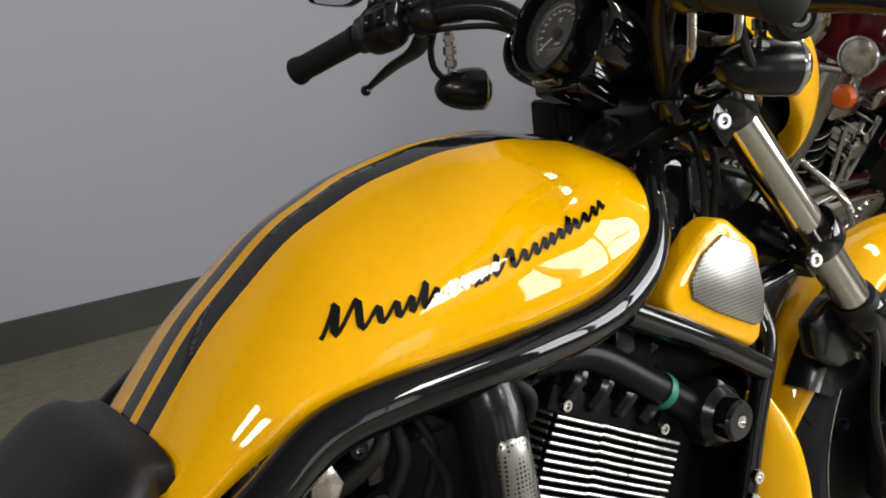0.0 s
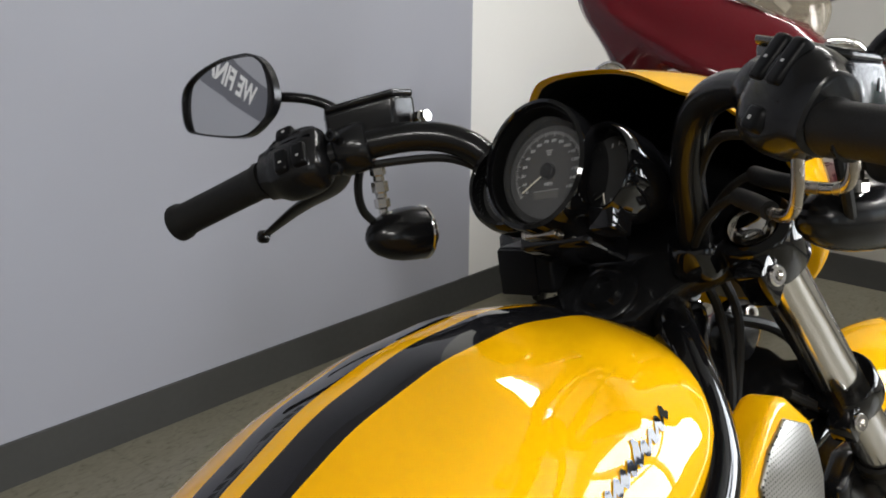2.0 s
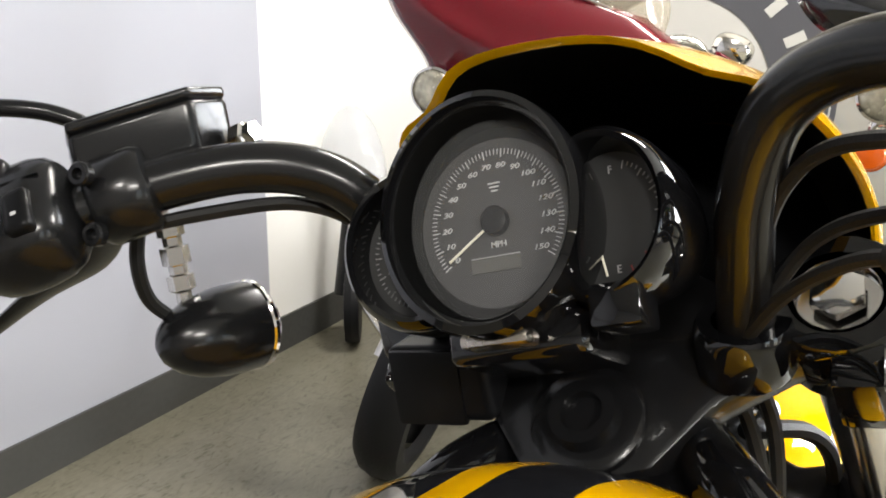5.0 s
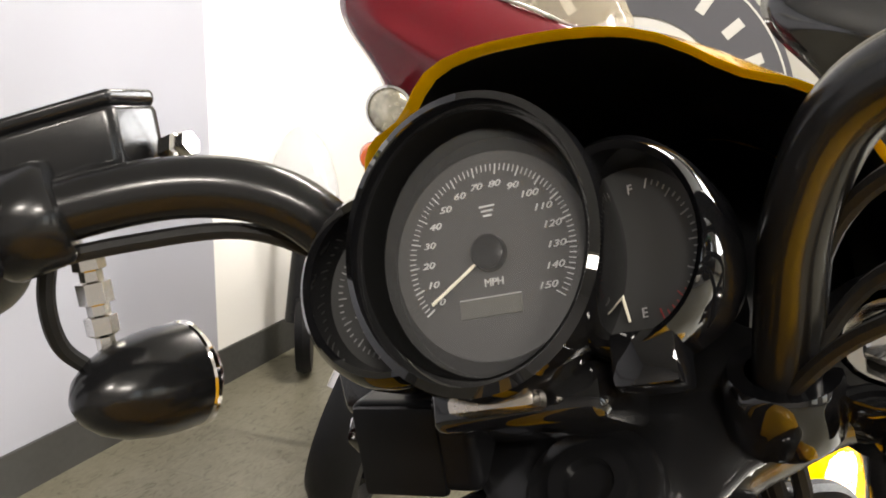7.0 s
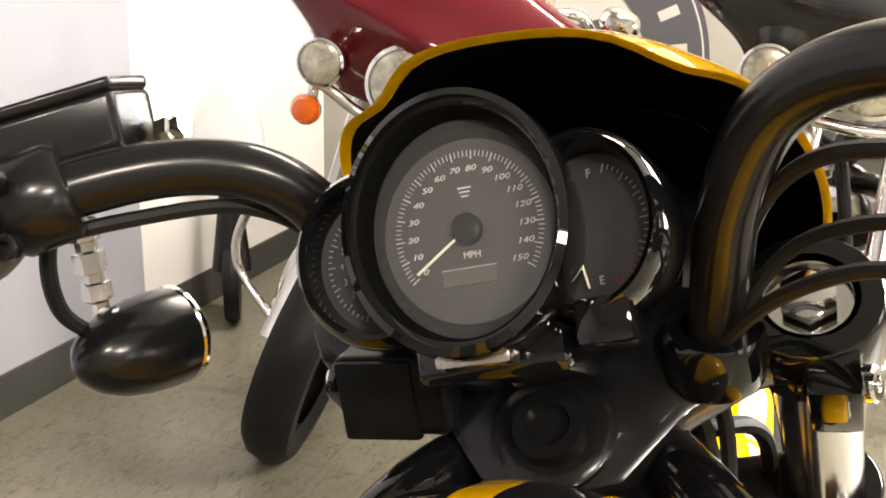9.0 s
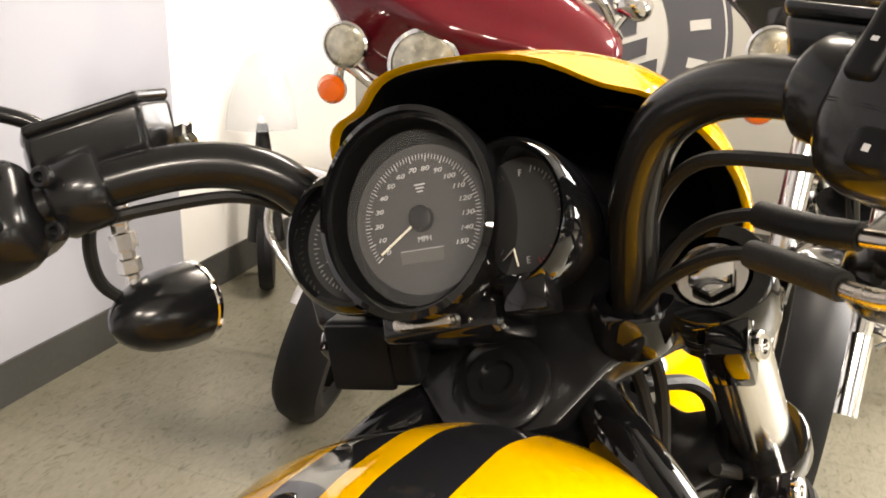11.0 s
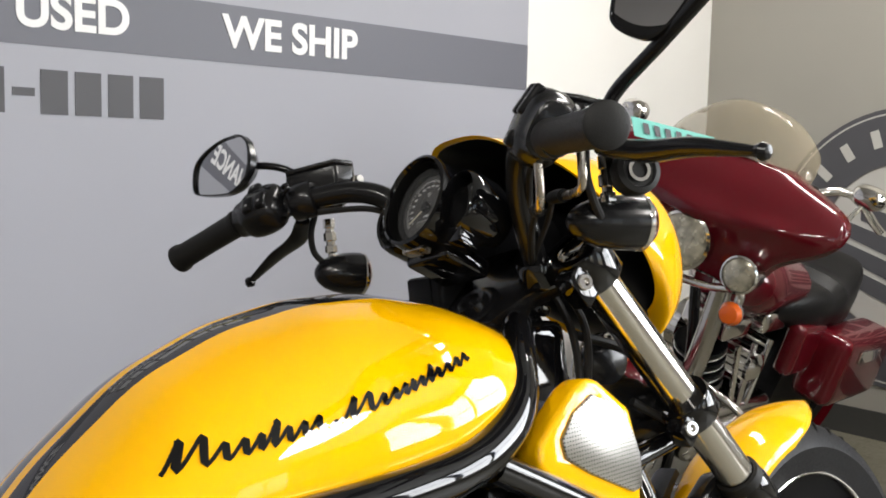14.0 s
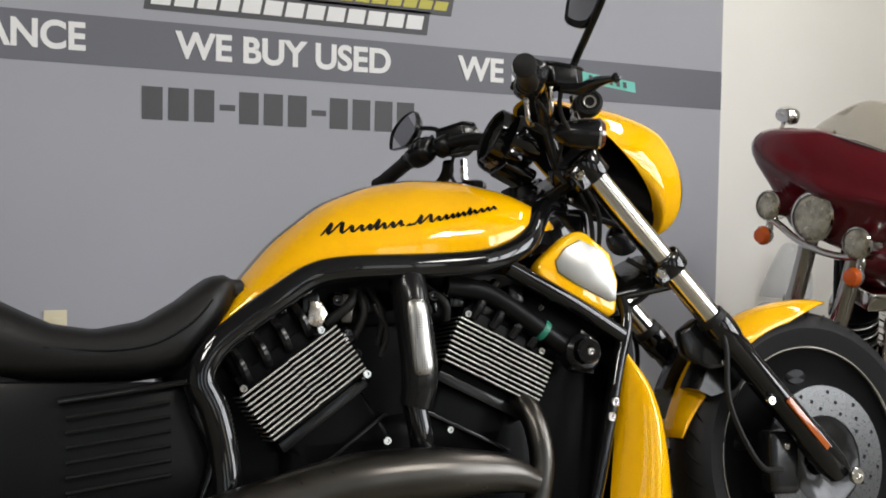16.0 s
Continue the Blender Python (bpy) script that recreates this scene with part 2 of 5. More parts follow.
def join(*bms):
    out = bms[0]
    for bm in bms[1:]:
        me = bpy.data.meshes.new("tmp")
        bm.to_mesh(me)
        bm.free()
        out.from_mesh(me)
        bpy.data.meshes.remove(me)
    return out


def frame_to(p, d, up=(0, 0, 1)):
    """A matrix whose z runs along d from p."""
    z = Vector(d).normalized()
    x = Vector(up).cross(z)
    if x.length < 1e-4:
        x = Vector((1, 0, 0)).cross(z)
    x.normalize()
    y = z.cross(x)
    m = Matrix((x, y, z)).transposed().to_4x4()
    m.translation = Vector(p)
    return m


def smooth_line(pts, per=6):
    pts = [Vector(p) for p in pts]
    if len(pts) < 3:
        return pts
    ext = [2 * pts[0] - pts[1], *pts, 2 * pts[-1] - pts[-2]]
    out = []
    for i in range(1, len(ext) - 2):
        a, b, c, d = ext[i - 1:i + 3]
        for k in range(per):
            t = k / per
            out.append(0.5 * (2 * b + (c - a) * t + (2 * a - 5 * b + 4 * c - d) * t * t + (3 * b - a - 3 * c + d) * t ** 3))
    return out + [pts[-1]]


def tube(pts, r, n=12, per=6, flat=1.0, caps=True):
    """A pipe through pts; r is one radius or one for each point."""
    line = smooth_line(pts, per)
    rs = r if isinstance(r, (list, tuple)) else [r] * len(pts)
    bm = bmesh.new()
    rings, side = [], None
    for i, p in enumerate(line):
        a, b = line[max(i - 1, 0)], line[min(i + 1, len(line) - 1)]
        d = (b - a).normalized()
        if side is None:
            side = d.cross(Vector((0, 0, 1)) if abs(d.z) < 0.9 else Vector((1, 0, 0))).normalized()
        else:
            side = (side - d * side.dot(d)).normalized()
        up = d.cross(side)
        u = i / (len(line) - 1) * (len(rs) - 1)
        k = min(int(u), len(rs) - 2) if len(rs) > 1 else 0
        rad = rs[k] + (rs[min(k + 1, len(rs) - 1)] - rs[k]) * (u - k)
        rings.append([bm.verts.new(p + (side * math.cos(2 * math.pi * j / n) + up * math.sin(2 * math.pi * j / n) * flat) * rad) for j in range(n)])
    for a, b in zip(rings, rings[1:]):
        for j in range(n):
            bm.faces.new((a[j], a[(j + 1) % n], b[(j + 1) % n], b[j]))
    if caps:
        bm.faces.new(rings[0])
        bm.faces.new(rings[-1])
    return bm


def lathe(profile, m, n=28, arc=360.0, start=0.0):
    """Turns (radius, height) pairs round the z axis of m."""
    bm = bmesh.new()
    full = arc > 359
    count = n if full else n + 1
    rings = []
    for r, h in profile:
        if r < 1e-6:
            rings.append([bm.verts.new(m @ Vector((0, 0, h)))])
        else:
            rings.append([bm.verts.new(m @ Vector((r * math.cos(radians(start + arc * j / n)), r * math.sin(radians(start + arc * j / n)), h))) for j in range(count)])
    for a, b in zip(rings, rings[1:]):
        for j in range(n):
            k = (j + 1) % count
            f = [a[0] if len(a) == 1 else a[j], *([] if len(a) == 1 else [a[k]]), *([b[0]] if len(b) == 1 else [b[k], b[j]])]
            if len(f) > 2:
                bm.faces.new(f)
    return bm


def loft(rings, closed=True, caps=True):
    bm = bmesh.new()
    vs = [[bm.verts.new(p) for p in ring] for ring in rings]
    n = len(vs[0])
    for a, b in zip(vs, vs[1:]):
        for j in range(n if closed else n - 1):
            bm.faces.new((a[j], a[(j + 1) % n], b[(j + 1) % n], b[j]))
    if caps and closed:
        bm.faces.new(vs[0])
        bm.faces.new(vs[-1])
    return bm


def slab(outline, d, bevel=0.0, seg=2):
    """A flat outline of points, given thickness along the vector d."""
    bm = bmesh.new()
    d = Vector(d)
    a = [bm.verts.new(Vector(p)) for p in outline]
    b = [bm.verts.new(Vector(p) + d) for p in outline]
    bm.faces.new(a)
    bm.faces.new(b)
    n = len(a)
    for i in range(n):
        bm.faces.new((a[i], a[(i + 1) % n], b[(i + 1) % n], b[i]))
    if bevel:
        bmesh.ops.recalc_face_normals(bm, faces=bm.faces)
        bmesh.ops.bevel(bm, geom=bm.edges[:], offset=bevel, segments=seg, profile=0.5, affect="EDGES", clamp_overlap=True)
    return bm


def bolt(p, d, r=0.008, h=0.007):
    """A socket cap screw with its recess, head outwards along d."""
    return lathe([(r, 0), (r, h * 0.8), (r * 0.85, h), (r * 0.5, h), (r * 0.45, h * 0.35), (0, h * 0.35)], frame_to(p, d), 14)


def interp(xs, ys, x):
    return float(np.interp(x, xs, ys))


def letters(body, size, m, material, parent, name="lettering", align="CENTER", shear=0.0, depth=0.0004, wide=1.0, bold=0.0):
    cu = bpy.data.curves.new("words", "FONT")
    cu.offset = bold
    cu.body, cu.size, cu.align_x, cu.align_y, cu.shear, cu.extrude = body, size, align, "CENTER", shear, depth
    tmp = new("words", cu)
    me = bpy.data.meshes.new_from_object(tmp.evaluated_get(bpy.context.evaluated_depsgraph_get()))
    bpy.data.objects.remove(tmp)
    me.name = name
    me.transform(m @ Matrix.Diagonal((wide, 1, 1, 1)))
    me.materials.clear()
    me.materials.append(material)
    ob = new(name, me)
    ob.parent = parent
    return ob


# ---- room ----
def plain(name, lo, hi, material, label, category="wall", bevel=0.0):
    return finish(name, box(lo, hi, bevel), material, None, label, False, "structure", category)


floor = plain("floor", (WEST_X, SOUTH_Y, FLOOR_Z - 0.1), (END_X, WALL_Y, FLOOR_Z), FLOOR, "olive-beige flecked vinyl tile showroom floor", "floor")
plain("ceiling", (WEST_X - 0.2, SOUTH_Y - 0.2, CEIL_Z), (END_X + 0.2, WALL_Y + 0.2, CEIL_Z + 0.1), CEILING, "plain off-white showroom ceiling", "ceiling")
wall_grey = plain("wall_north", (WEST_X, WALL_Y, FLOOR_Z - 0.1), (EDGE_X, WALL_Y + 0.15, CEIL_Z), GREY_WALL, "grey printed mural wall with lettered band")
plain("wall_north_end", (EDGE_X, WALL_Y + 0.004, FLOOR_Z - 0.1), (END_X, WALL_Y + 0.15, CEIL_Z), WHITE_WALL, "plain white painted wall beside mural")
wall_east = thing("wall_east", "beige wall with a large round dark emblem", "wall")
tagged(wall_east, kind="structure")
Y0, Y1, Z0, Z1 = EAST_WINDOW
for lo, hi in (((END_X, Y1, FLOOR_Z - 0.1), (END_X + 0.15, WALL_Y + 0.15, CEIL_Z)), ((END_X, SOUTH_Y, FLOOR_Z - 0.1), (END_X + 0.15, Y0, CEIL_Z)),
               ((END_X, Y0, FLOOR_Z - 0.1), (END_X + 0.15, Y1, Z0)), ((END_X, Y0, Z1), (END_X + 0.15, Y1, CEIL_Z))):
    finish("wall_panel", box(lo, hi), BEIGE_WALL, wall_east, "", False)
plain("wall_west", (WEST_X - 0.15, SOUTH_Y, FLOOR_Z - 0.1), (WEST_X, WALL_Y + 0.15, CEIL_Z), SHOP_WALL, "plain grey painted end wall")
plain("baseboard", (WEST_X, WALL_Y - 0.008, FLOOR_Z), (END_X, WALL_Y, 0.079), COVE, "dark grey rubber cove base along the wall", "baseboard")
plain("baseboard_east", (END_X - 0.008, SOUTH_Y, FLOOR_Z), (END_X, WALL_Y - 0.008, 0.079), COVE, "dark grey rubber cove base on end wall", "baseboard")
# shop front: piers, sill and head round the openings
edges = [WEST_X] + [v for wx, ww in WINDOWS for v in (wx - ww / 2, wx + ww / 2)] + [END_X]
south = thing("wall_south", "grey shop-front wall with tall windows", "wall")
tagged(south, kind="structure")
for a, b in zip(edges[0::2], edges[1::2]):
    part("pier", box((a, SOUTH_Y - 0.15, FLOOR_Z - 0.1), (b, SOUTH_Y, CEIL_Z)), SHOP_WALL, south)
for wx, ww in WINDOWS:
    part("sill_wall", box((wx - ww / 2, SOUTH_Y - 0.15, FLOOR_Z - 0.1), (wx + ww / 2, SOUTH_Y, 0.35)), SHOP_WALL, south)
    part("head_wall", box((wx - ww / 2, SOUTH_Y - 0.15, 2.6), (wx + ww / 2, SOUTH_Y, CEIL_Z)), SHOP_WALL, south)
    win = thing("window_1", "dark-framed tall shop window with bright daylight", "window")
    tagged(win, kind="structure")
    for u in (-ww / 2 + 0.025, 0.0, ww / 2 - 0.025):
        part("mullion", box((wx + u - 0.025, SOUTH_Y + 0.07, 0.35), (wx + u + 0.025, SOUTH_Y + 0.12, 2.6), 0.004), SATIN, win)
    for z in (0.375, 1.1, 2.575):
        part("transom", box((wx - ww / 2, SOUTH_Y + 0.075, z - 0.025), (wx + ww / 2, SOUTH_Y + 0.115, z + 0.025), 0.004), SATIN, win)
    pane = part("pane", box((wx - ww / 2, SOUTH_Y - 0.06, 0.35), (wx + ww / 2, SOUTH_Y - 0.052, 2.6)), GLAZING, win)
    pane.visible_shadow = False

win = thing("window_2", "wide dark-framed shop window with bright daylight", "window")
tagged(win, kind="structure")
for k in range(4):
    y = Y0 + (Y1 - Y0) * k / 3
    part("mullion", box((END_X - 0.14, y - 0.025, Z0), (END_X - 0.09, y + 0.025, Z1), 0.004), SATIN, win)
for z in (Z0, 1.75, Z1):
    part("transom", box((END_X - 0.135, Y0, z - 0.025), (END_X - 0.095, Y1, z + 0.025), 0.004), SATIN, win)
pane = part("pane", box((END_X + 0.05, Y0, Z0), (END_X + 0.058, Y1, Z1)), GLAZING, win)
pane.visible_shadow = False
for lx, ly, sx, sy in STRIPS:
    fix = thing("ceiling_light", "white metal ceiling strip light", "ceiling light", Matrix.Translation((lx, ly, CEIL_Z)), "ceiling lights")
    for a, b in (((-sx / 2 - 0.02, -sy / 2 - 0.02, -0.06), (-sx / 2, sy / 2 + 0.02, 0)), ((sx / 2, -sy / 2 - 0.02, -0.06), (sx / 2 + 0.02, sy / 2 + 0.02, 0)),
                 ((-sx / 2, -sy / 2 - 0.02, -0.06), (sx / 2, -sy / 2, 0)), ((-sx / 2, sy / 2, -0.06), (sx / 2, sy / 2 + 0.02, 0))):
        part("frame", box(a, b, 0.003), IVORY, fix)

# mural band and printing
part("mural_band", box((WEST_X, WALL_Y - 0.0015, 1.262), (EDGE_X, WALL_Y, 1.420)), BAND, wall_grey, "dark grey printed band")


def on_wall(x, z):
    return Matrix.Translation((x, WALL_Y - 0.0035, z)) @ pose(0, 0, 0, 90, 0, 0)


for words, x0, x1 in (("WE FINANCE", -1.49, -0.812), ("WE BUY USED", -0.535, 0.222), ("WE SHIP", 0.485, 0.947)):
    ob = letters(words, 0.128, Matrix.Identity(4), LETTER_WHITE, wall_grey, "band_lettering", bold=0.0040)
    xs = [v.co.x for v in ob.data.vertices]
    ys = [v.co.y for v in ob.data.vertices]
    fit = Matrix.Diagonal(((x1 - x0) / (max(xs) - min(xs)), 0.092 / (max(ys) - min(ys)), 1, 1))
    ob.data.transform(on_wall((x0 + x1) / 2, 1.349) @ fit @ Matrix.Translation((-(max(xs) + min(xs)) / 2, -(max(ys) + min(ys)) / 2, 0)))
# the number below the band, as plain bars
x = -0.645
for k in range(12):
    if k in (3, 7):
        part("number_dash", box((x + 0.006, WALL_Y - 0.002, 1.140), (x + 0.058, WALL_Y, 1.160)), LETTER_DARK, wall_grey)
        x += 0.066
    else:
        part("number_bar", box((x + 0.006, WALL_Y - 0.002, 1.098), (x + 0.072, WALL_Y, 1.206)), LETTER_DARK, wall_grey)
        x += 0.0841


def panel_bar(name, x0, x1, z0, z1, out, lean, material):
    """A flat printed strip with slanted ends."""
    part(name, slab([(x0, WALL_Y, z0), (x1, WALL_Y, z0), (x1 + lean, WALL_Y, z1), (x0 + lean, WALL_Y, z1)], (0, -out, 0)), material, wall_grey)


# dealer's emblem above the band: dark outlined strips of white and yellow printing
for x0, x1, z0, z1, ink, count in ((-0.62, 0.345, 1.468, 1.530, LETTER_WHITE, 13), (-0.10, 0.44, 1.545, 1.590, LETTER_YELLOW, 9), (-0.62, 0.40, 1.60, 1.72, LETTER_WHITE, 7)):
    panel_bar("emblem_panel", x0 - 0.016, x1 + 0.016, z0 - 0.012, z1 + 0.012, 0.002, 0.012, LETTER_DARK)
    step = (x1 - x0) / count
    for k in range(count):
        panel_bar("emblem_bar", x0 + step * k + step * 0.08, x0 + step * (k + 1) - step * 0.08, z0 + 0.006, z1 - 0.006, 0.004, 0.010, ink)
# round emblem on the end wall: a dark ring of pale letter blocks round a pale field with a winged mark
EM = Matrix.Translation((END_X - 0.001, 0.845, 0.71)) @ pose(0, 0, 0, 0, -90, 0)
part("emblem_ring", lathe([(0.325, 0.0), (0.325, 0.004), (0.535, 0.004), (0.535, 0.0)], EM, 72), LETTER_DARK, wall_east, "dark charcoal emblem ring")
part("emblem_line", lathe([(0.512, 0.004), (0.512, 0.0055), (0.518, 0.0055), (0.518, 0.004)], EM, 72), EMBLEM_GREY, wall_east)
part("emblem_field", lathe([(0.0, 0.0025), (0.32, 0.0025), (0.32, 0.0)], EM, 56), EMBLEM_GREY, wall_east)
for k in range(-5, 17):
    if k in (6, 7):
        continue
    a = radians(16.3 * k + 1)
    m = Matrix.Translation(EM @ Vector((math.cos(a) * 0.43, math.sin(a) * 0.43, 0.004))) @ EM.to_3x3().to_4x4() @ pose(0, 0, 0, 0, 0, math.degrees(a))
    part("emblem_bar", box((-0.034, -0.017, 0), (0.034, 0.017, 0.002), 0, 2, m), EMBLEM_GREY, wall_east)
# wing bars across the middle of the emblem
for k in range(4):
    for s in (-1, 1):
        part("emblem_wing", slab([EM @ Vector((-0.22 + 0.09 * k, s * 0.03, 0.003)), EM @ Vector((-0.15 + 0.09 * k, s * 0.03, 0.003)), EM @ Vector((-0.05 + 0.07 * k, s * (0.29 - 0.04 * k), 0.003)), EM @ Vector((-0.11 + 0.07 * k, s * (0.29 - 0.04 * k), 0.003))], EM.to_3x3() @ Vector((0, 0, 0.002))), LETTER_DARK, wall_east)

outlet = thing("wall_outlet", "ivory plastic outlet plate on grey wall", "outlet", Matrix.Translation((-0.900, WALL_Y, 0.420)))
part("plate", box((-0.035, -0.008, -0.057), (0.035, 0, 0.057), 0.003), IVORY, outlet)
for z in (-0.02, 0.02):
    part("socket", box((-0.016, -0.0095, z - 0.013), (0.016, -0.0075, z + 0.013), 0.001), IVORY, outlet)

# ---- yellow motorcycle ----
LEAN_DEG, MID = 11.0, -0.03
BIKE = pose(0, 0, 0, -LEAN_DEG, 0, 0) @ Matrix.Translation((0, MID, 0))
bike = thing("motorcycle", "yellow and black motorcycle leaning on its side stand", "motorcycle", BIKE)

# fuel tank cover
TOP_X = [-0.705, -0.68, -0.649, -0.591, -0.5, -0.414, -0.323, -0.228, -0.141, -0.075, -0.03, -0.008]
TOP_Z = [0.622, 0.655, 0.692, 0.758, 0.828, 0.863, 0.880, 0.881, 0.864, 0.836, 0.81, 0.79]
BOT_X = [-0.705, -0.659, -0.609, -0.556, -0.502, -0.407, -0.305, -0.24, -0.182, -0.133, -0.08, -0.03, -0.008]
BOT_Z = [0.598, 0.63, 0.663, 0.69, 0.701, 0.706, 0.713, 0.719, 0.732, 0.752, 0.768, 0.78, 0.785]
WID_X = [-0.705, -0.65, -0.56, -0.45, -0.33, -0.22, -0.15, -0.10, -0.06, -0.03, -0.008]
WID_Y = [0.100, 0.118, 0.142, 0.160, 0.170, 0.172, 0.163, 0.142, 0.108, 0.070, 0.030]


def smooth_interp(xs, ys, x):
    h = 0.018
    return sum(interp(xs, ys, x + d * h) for d in (-1, -0.5, 0, 0.5, 1)) / 5




def tank_mid(x):
    return 0.0195 + 0.05 * x


def tank_half(x, s):
    """Half width of the tank at x, s of the way from its lower edge to its crest."""
    w = smooth_interp(WID_X, WID_Y, x)
    return w * (1 - min(1.0, max(0.0, s)) ** 2.3) ** 0.62 * (0.97 + 0.03 * min(1.0, s / 0.15))


def tank_z(x, s):
    b, t = smooth_interp(BOT_X, BOT_Z, x), smooth_interp(TOP_X, TOP_Z, x)
    return b + (t - b) * s


def tank_ring(x, n=18):
    right = [(x, -tank_half(x, s), tank_z(x, s)) for s in [math.sin(k / n * math.pi / 2) for k in range(n)]]
    ring = right + [(x, 0, tank_z(x, 1))] + [(p[0], -p[1], p[2]) for p in reversed(right)]
    return [Vector((p[0], p[1] + tank_mid(x), p[2] - 0.004)) for p in ring]


xs = [-0.705 + 0.697 * k / 56 for k in range(57)]
tank = part("tank", loft([tank_ring(x) for x in xs]), STRIPED, bike, "glossy yellow tank with two black stripes")



def on_tank(x, z, off=0.0012):
    b, t = tank_z(x, 0), tank_z(x, 1)
    return Vector((x, tank_mid(x) - tank_half(x, (z + 0.004 - b) / (t - b)) - off, z))


# a slanted running line where the maker's script runs along the tank side
def script_line(name, f0, f1, strokes):
    """Up and down strokes of given width and height, thick on the way down."""
    path, u = [], 0.0
    total = sum(w for w, _ in strokes)
    for w, h in strokes:
        for k in range(12):
            q = k / 12
            path.append((f0 + (f1 - f0) * (u + w * (q + 0.06 * math.sin(2 * math.pi * q))) / total, -1 + (1 + h) * (0.5 - 0.5 * math.cos(2 * math.pi * q)) ** 0.8))
        u += w
    path.append((f1 + 0.012, -0.55))
    flat = []
    for f, v in path:
        zc = 0.756 + 0.046 * f - 0.008 * math.sin(f * math.pi)
        z = zc + 0.0072 * v * (1.3 - 0.45 * f)
        flat.append(Vector((-0.522 + 0.325 * f + 0.75 * (z - zc), z)))
    bm = bmesh.new()
    last = None
    for k, p in enumerate(flat):
        d = (flat[min(k + 1, len(flat) - 1)] - flat[max(k - 1, 0)]).normalized()
        wide = 0.0011 + 0.0021 * max(0.0, -d.y) + 0.0004 * abs(d.x)
        n = Vector((-d.y, d.x)) * wide
        pair = [bm.verts.new(on_tank(q.x, q.y)) for q in (p + n, p - n)]
        if last:
            bm.faces.new((last[0], last[1], pair[1], pair[0]))
        last = pair
    part(name, bm, GLOSS, tank)


script_line("script_mark", 0.0, 0.42, [(0.6, 1.5), (1.3, 1.5), (1.0, 0.5), (0.9, 0.45), (0.7, 0.5), (0.6, 1.4), (0.9, 0.45), (0.8, 0.5), (0.8, 0.6)])
script_line("script_dash", 0.448, 0.475, [(1.0, -0.6)])
script_line("script_mark", 0.49, 1.0, [(0.7, 1.4), (1.5, 1.3), (1.0, 0.45), (0.9, 0.5), (0.8, 0.5), (0.6, 0.55), (0.9, 0.45), (0.6, 1.4), (0.9, 0.5), (1.0, 0.45), (0.9, 0.5), (0.8, 0.5)])

# frame rails under the tank and down to the swing arm
for s in (-1, 1):
    rail = [(-0.715, 0.148 * s, 0.26), (-0.698, 0.150 * s, 0.33), (-0.70, 0.150 * s, 0.40), (-0.715, 0.155 * s, 0.47), (-0.735, 0.155 * s, 0.52), (-0.715, 0.155 * s, 0.565), (-0.665, 0.158 * s, 0.607), (-0.605, 0.162 * s, 0.648),
            (-0.55, 0.160 * s, 0.680), (-0.487, 0.164 * s, 0.691), (-0.36, 0.168 * s, 0.694), (-0.25, 0.166 * s, 0.701), (-0.185, 0.156 * s, 0.718), (-0.135, 0.140 * s, 0.748), (-0.10, 0.112 * s, 0.785),
            (-0.06, 0.075 * s, 0.815), (-0.01, 0.045 * s, 0.82)]
    part("frame_rail", tube([(x, y, z - (0.004 if x < -0.13 else 0.0)) for x, y, z in rail], [0.021] * 5 + [0.0200] * 8 + [0.0195, 0.019, 0.019, 0.018], 18, 6, 1.1), GLOSS, bike, "gloss black tubular frame rail")
    part("down_tube", tube([(-0.19, 0.150 * s, 0.690), (-0.06, 0.145 * s, 0.622), (0.045, 0.14 * s, 0.560)], 0.017, 12), GLOSS, bike)
    part("front_tube", tube([(0.065, 0.12 * s, 0.63), (0.06, 0.138 * s, 0.585), (0.03, 0.142 * s, 0.50), (-0.01, 0.145 * s, 0.37), (-0.055, 0.145 * s, 0.24), (-0.12, 0.13 * s, 0.12)], 0.013, 12), GLOSS, bike)
    for p in ((0.008, 0.438), (-0.002, 0.412)):
        part("bolt", bolt((p[0], 0.155 * s, p[1]), (0, s, 0), 0.0085, 0.007), CHROME, bike)

# seat
seat_rings = []
SX = [-1.20, -1.12, -1.03, -0.98, -0.947, -0.886, -0.815, -0.752, -0.714, -0.687, -0.668]
ST = [0.72, 0.70, 0.66, 0.633, 0.617, 0.606, 0.618, 0.655, 0.685, 0.694, 0.684]
SB = [0.60, 0.56, 0.53, 0.525, 0.525, 0.524, 0.522, 0.528, 0.565, 0.605, 0.640]
SW = [0.09, 0.115, 0.135, 0.145, 0.15, 0.152, 0.150, 0.146, 0.140, 0.128, 0.105]
for i, k in enumerate(np.linspace(-1.2, -0.655, 40)):
    t, b, w = interp(SX, ST, k), interp(SX, SB, k), interp(SX, SW, k)
    ring = []
    for j in range(24):
        a = 2 * math.pi * j / 24
        c, sn = math.cos(a), math.sin(a)
        ring.append((k, w * math.copysign(abs(c) ** 0.6, c), (t + b) / 2 + (t - b) / 2 * math.copysign(abs(sn) ** 0.6, sn)))
    seat_rings.append(ring)
seat = part("seat", loft(seat_rings), LEATHER, bike, "black stitched vinyl solo seat")
part("stitching", tube([(-0.96, -0.147, 0.575), (-0.87, -0.1515, 0.566), (-0.80, -0.1500, 0.575), (-0.745, -0.1455, 0.605), (-0.71, -0.138, 0.642)], 0.0018, 6), MATTE, seat)
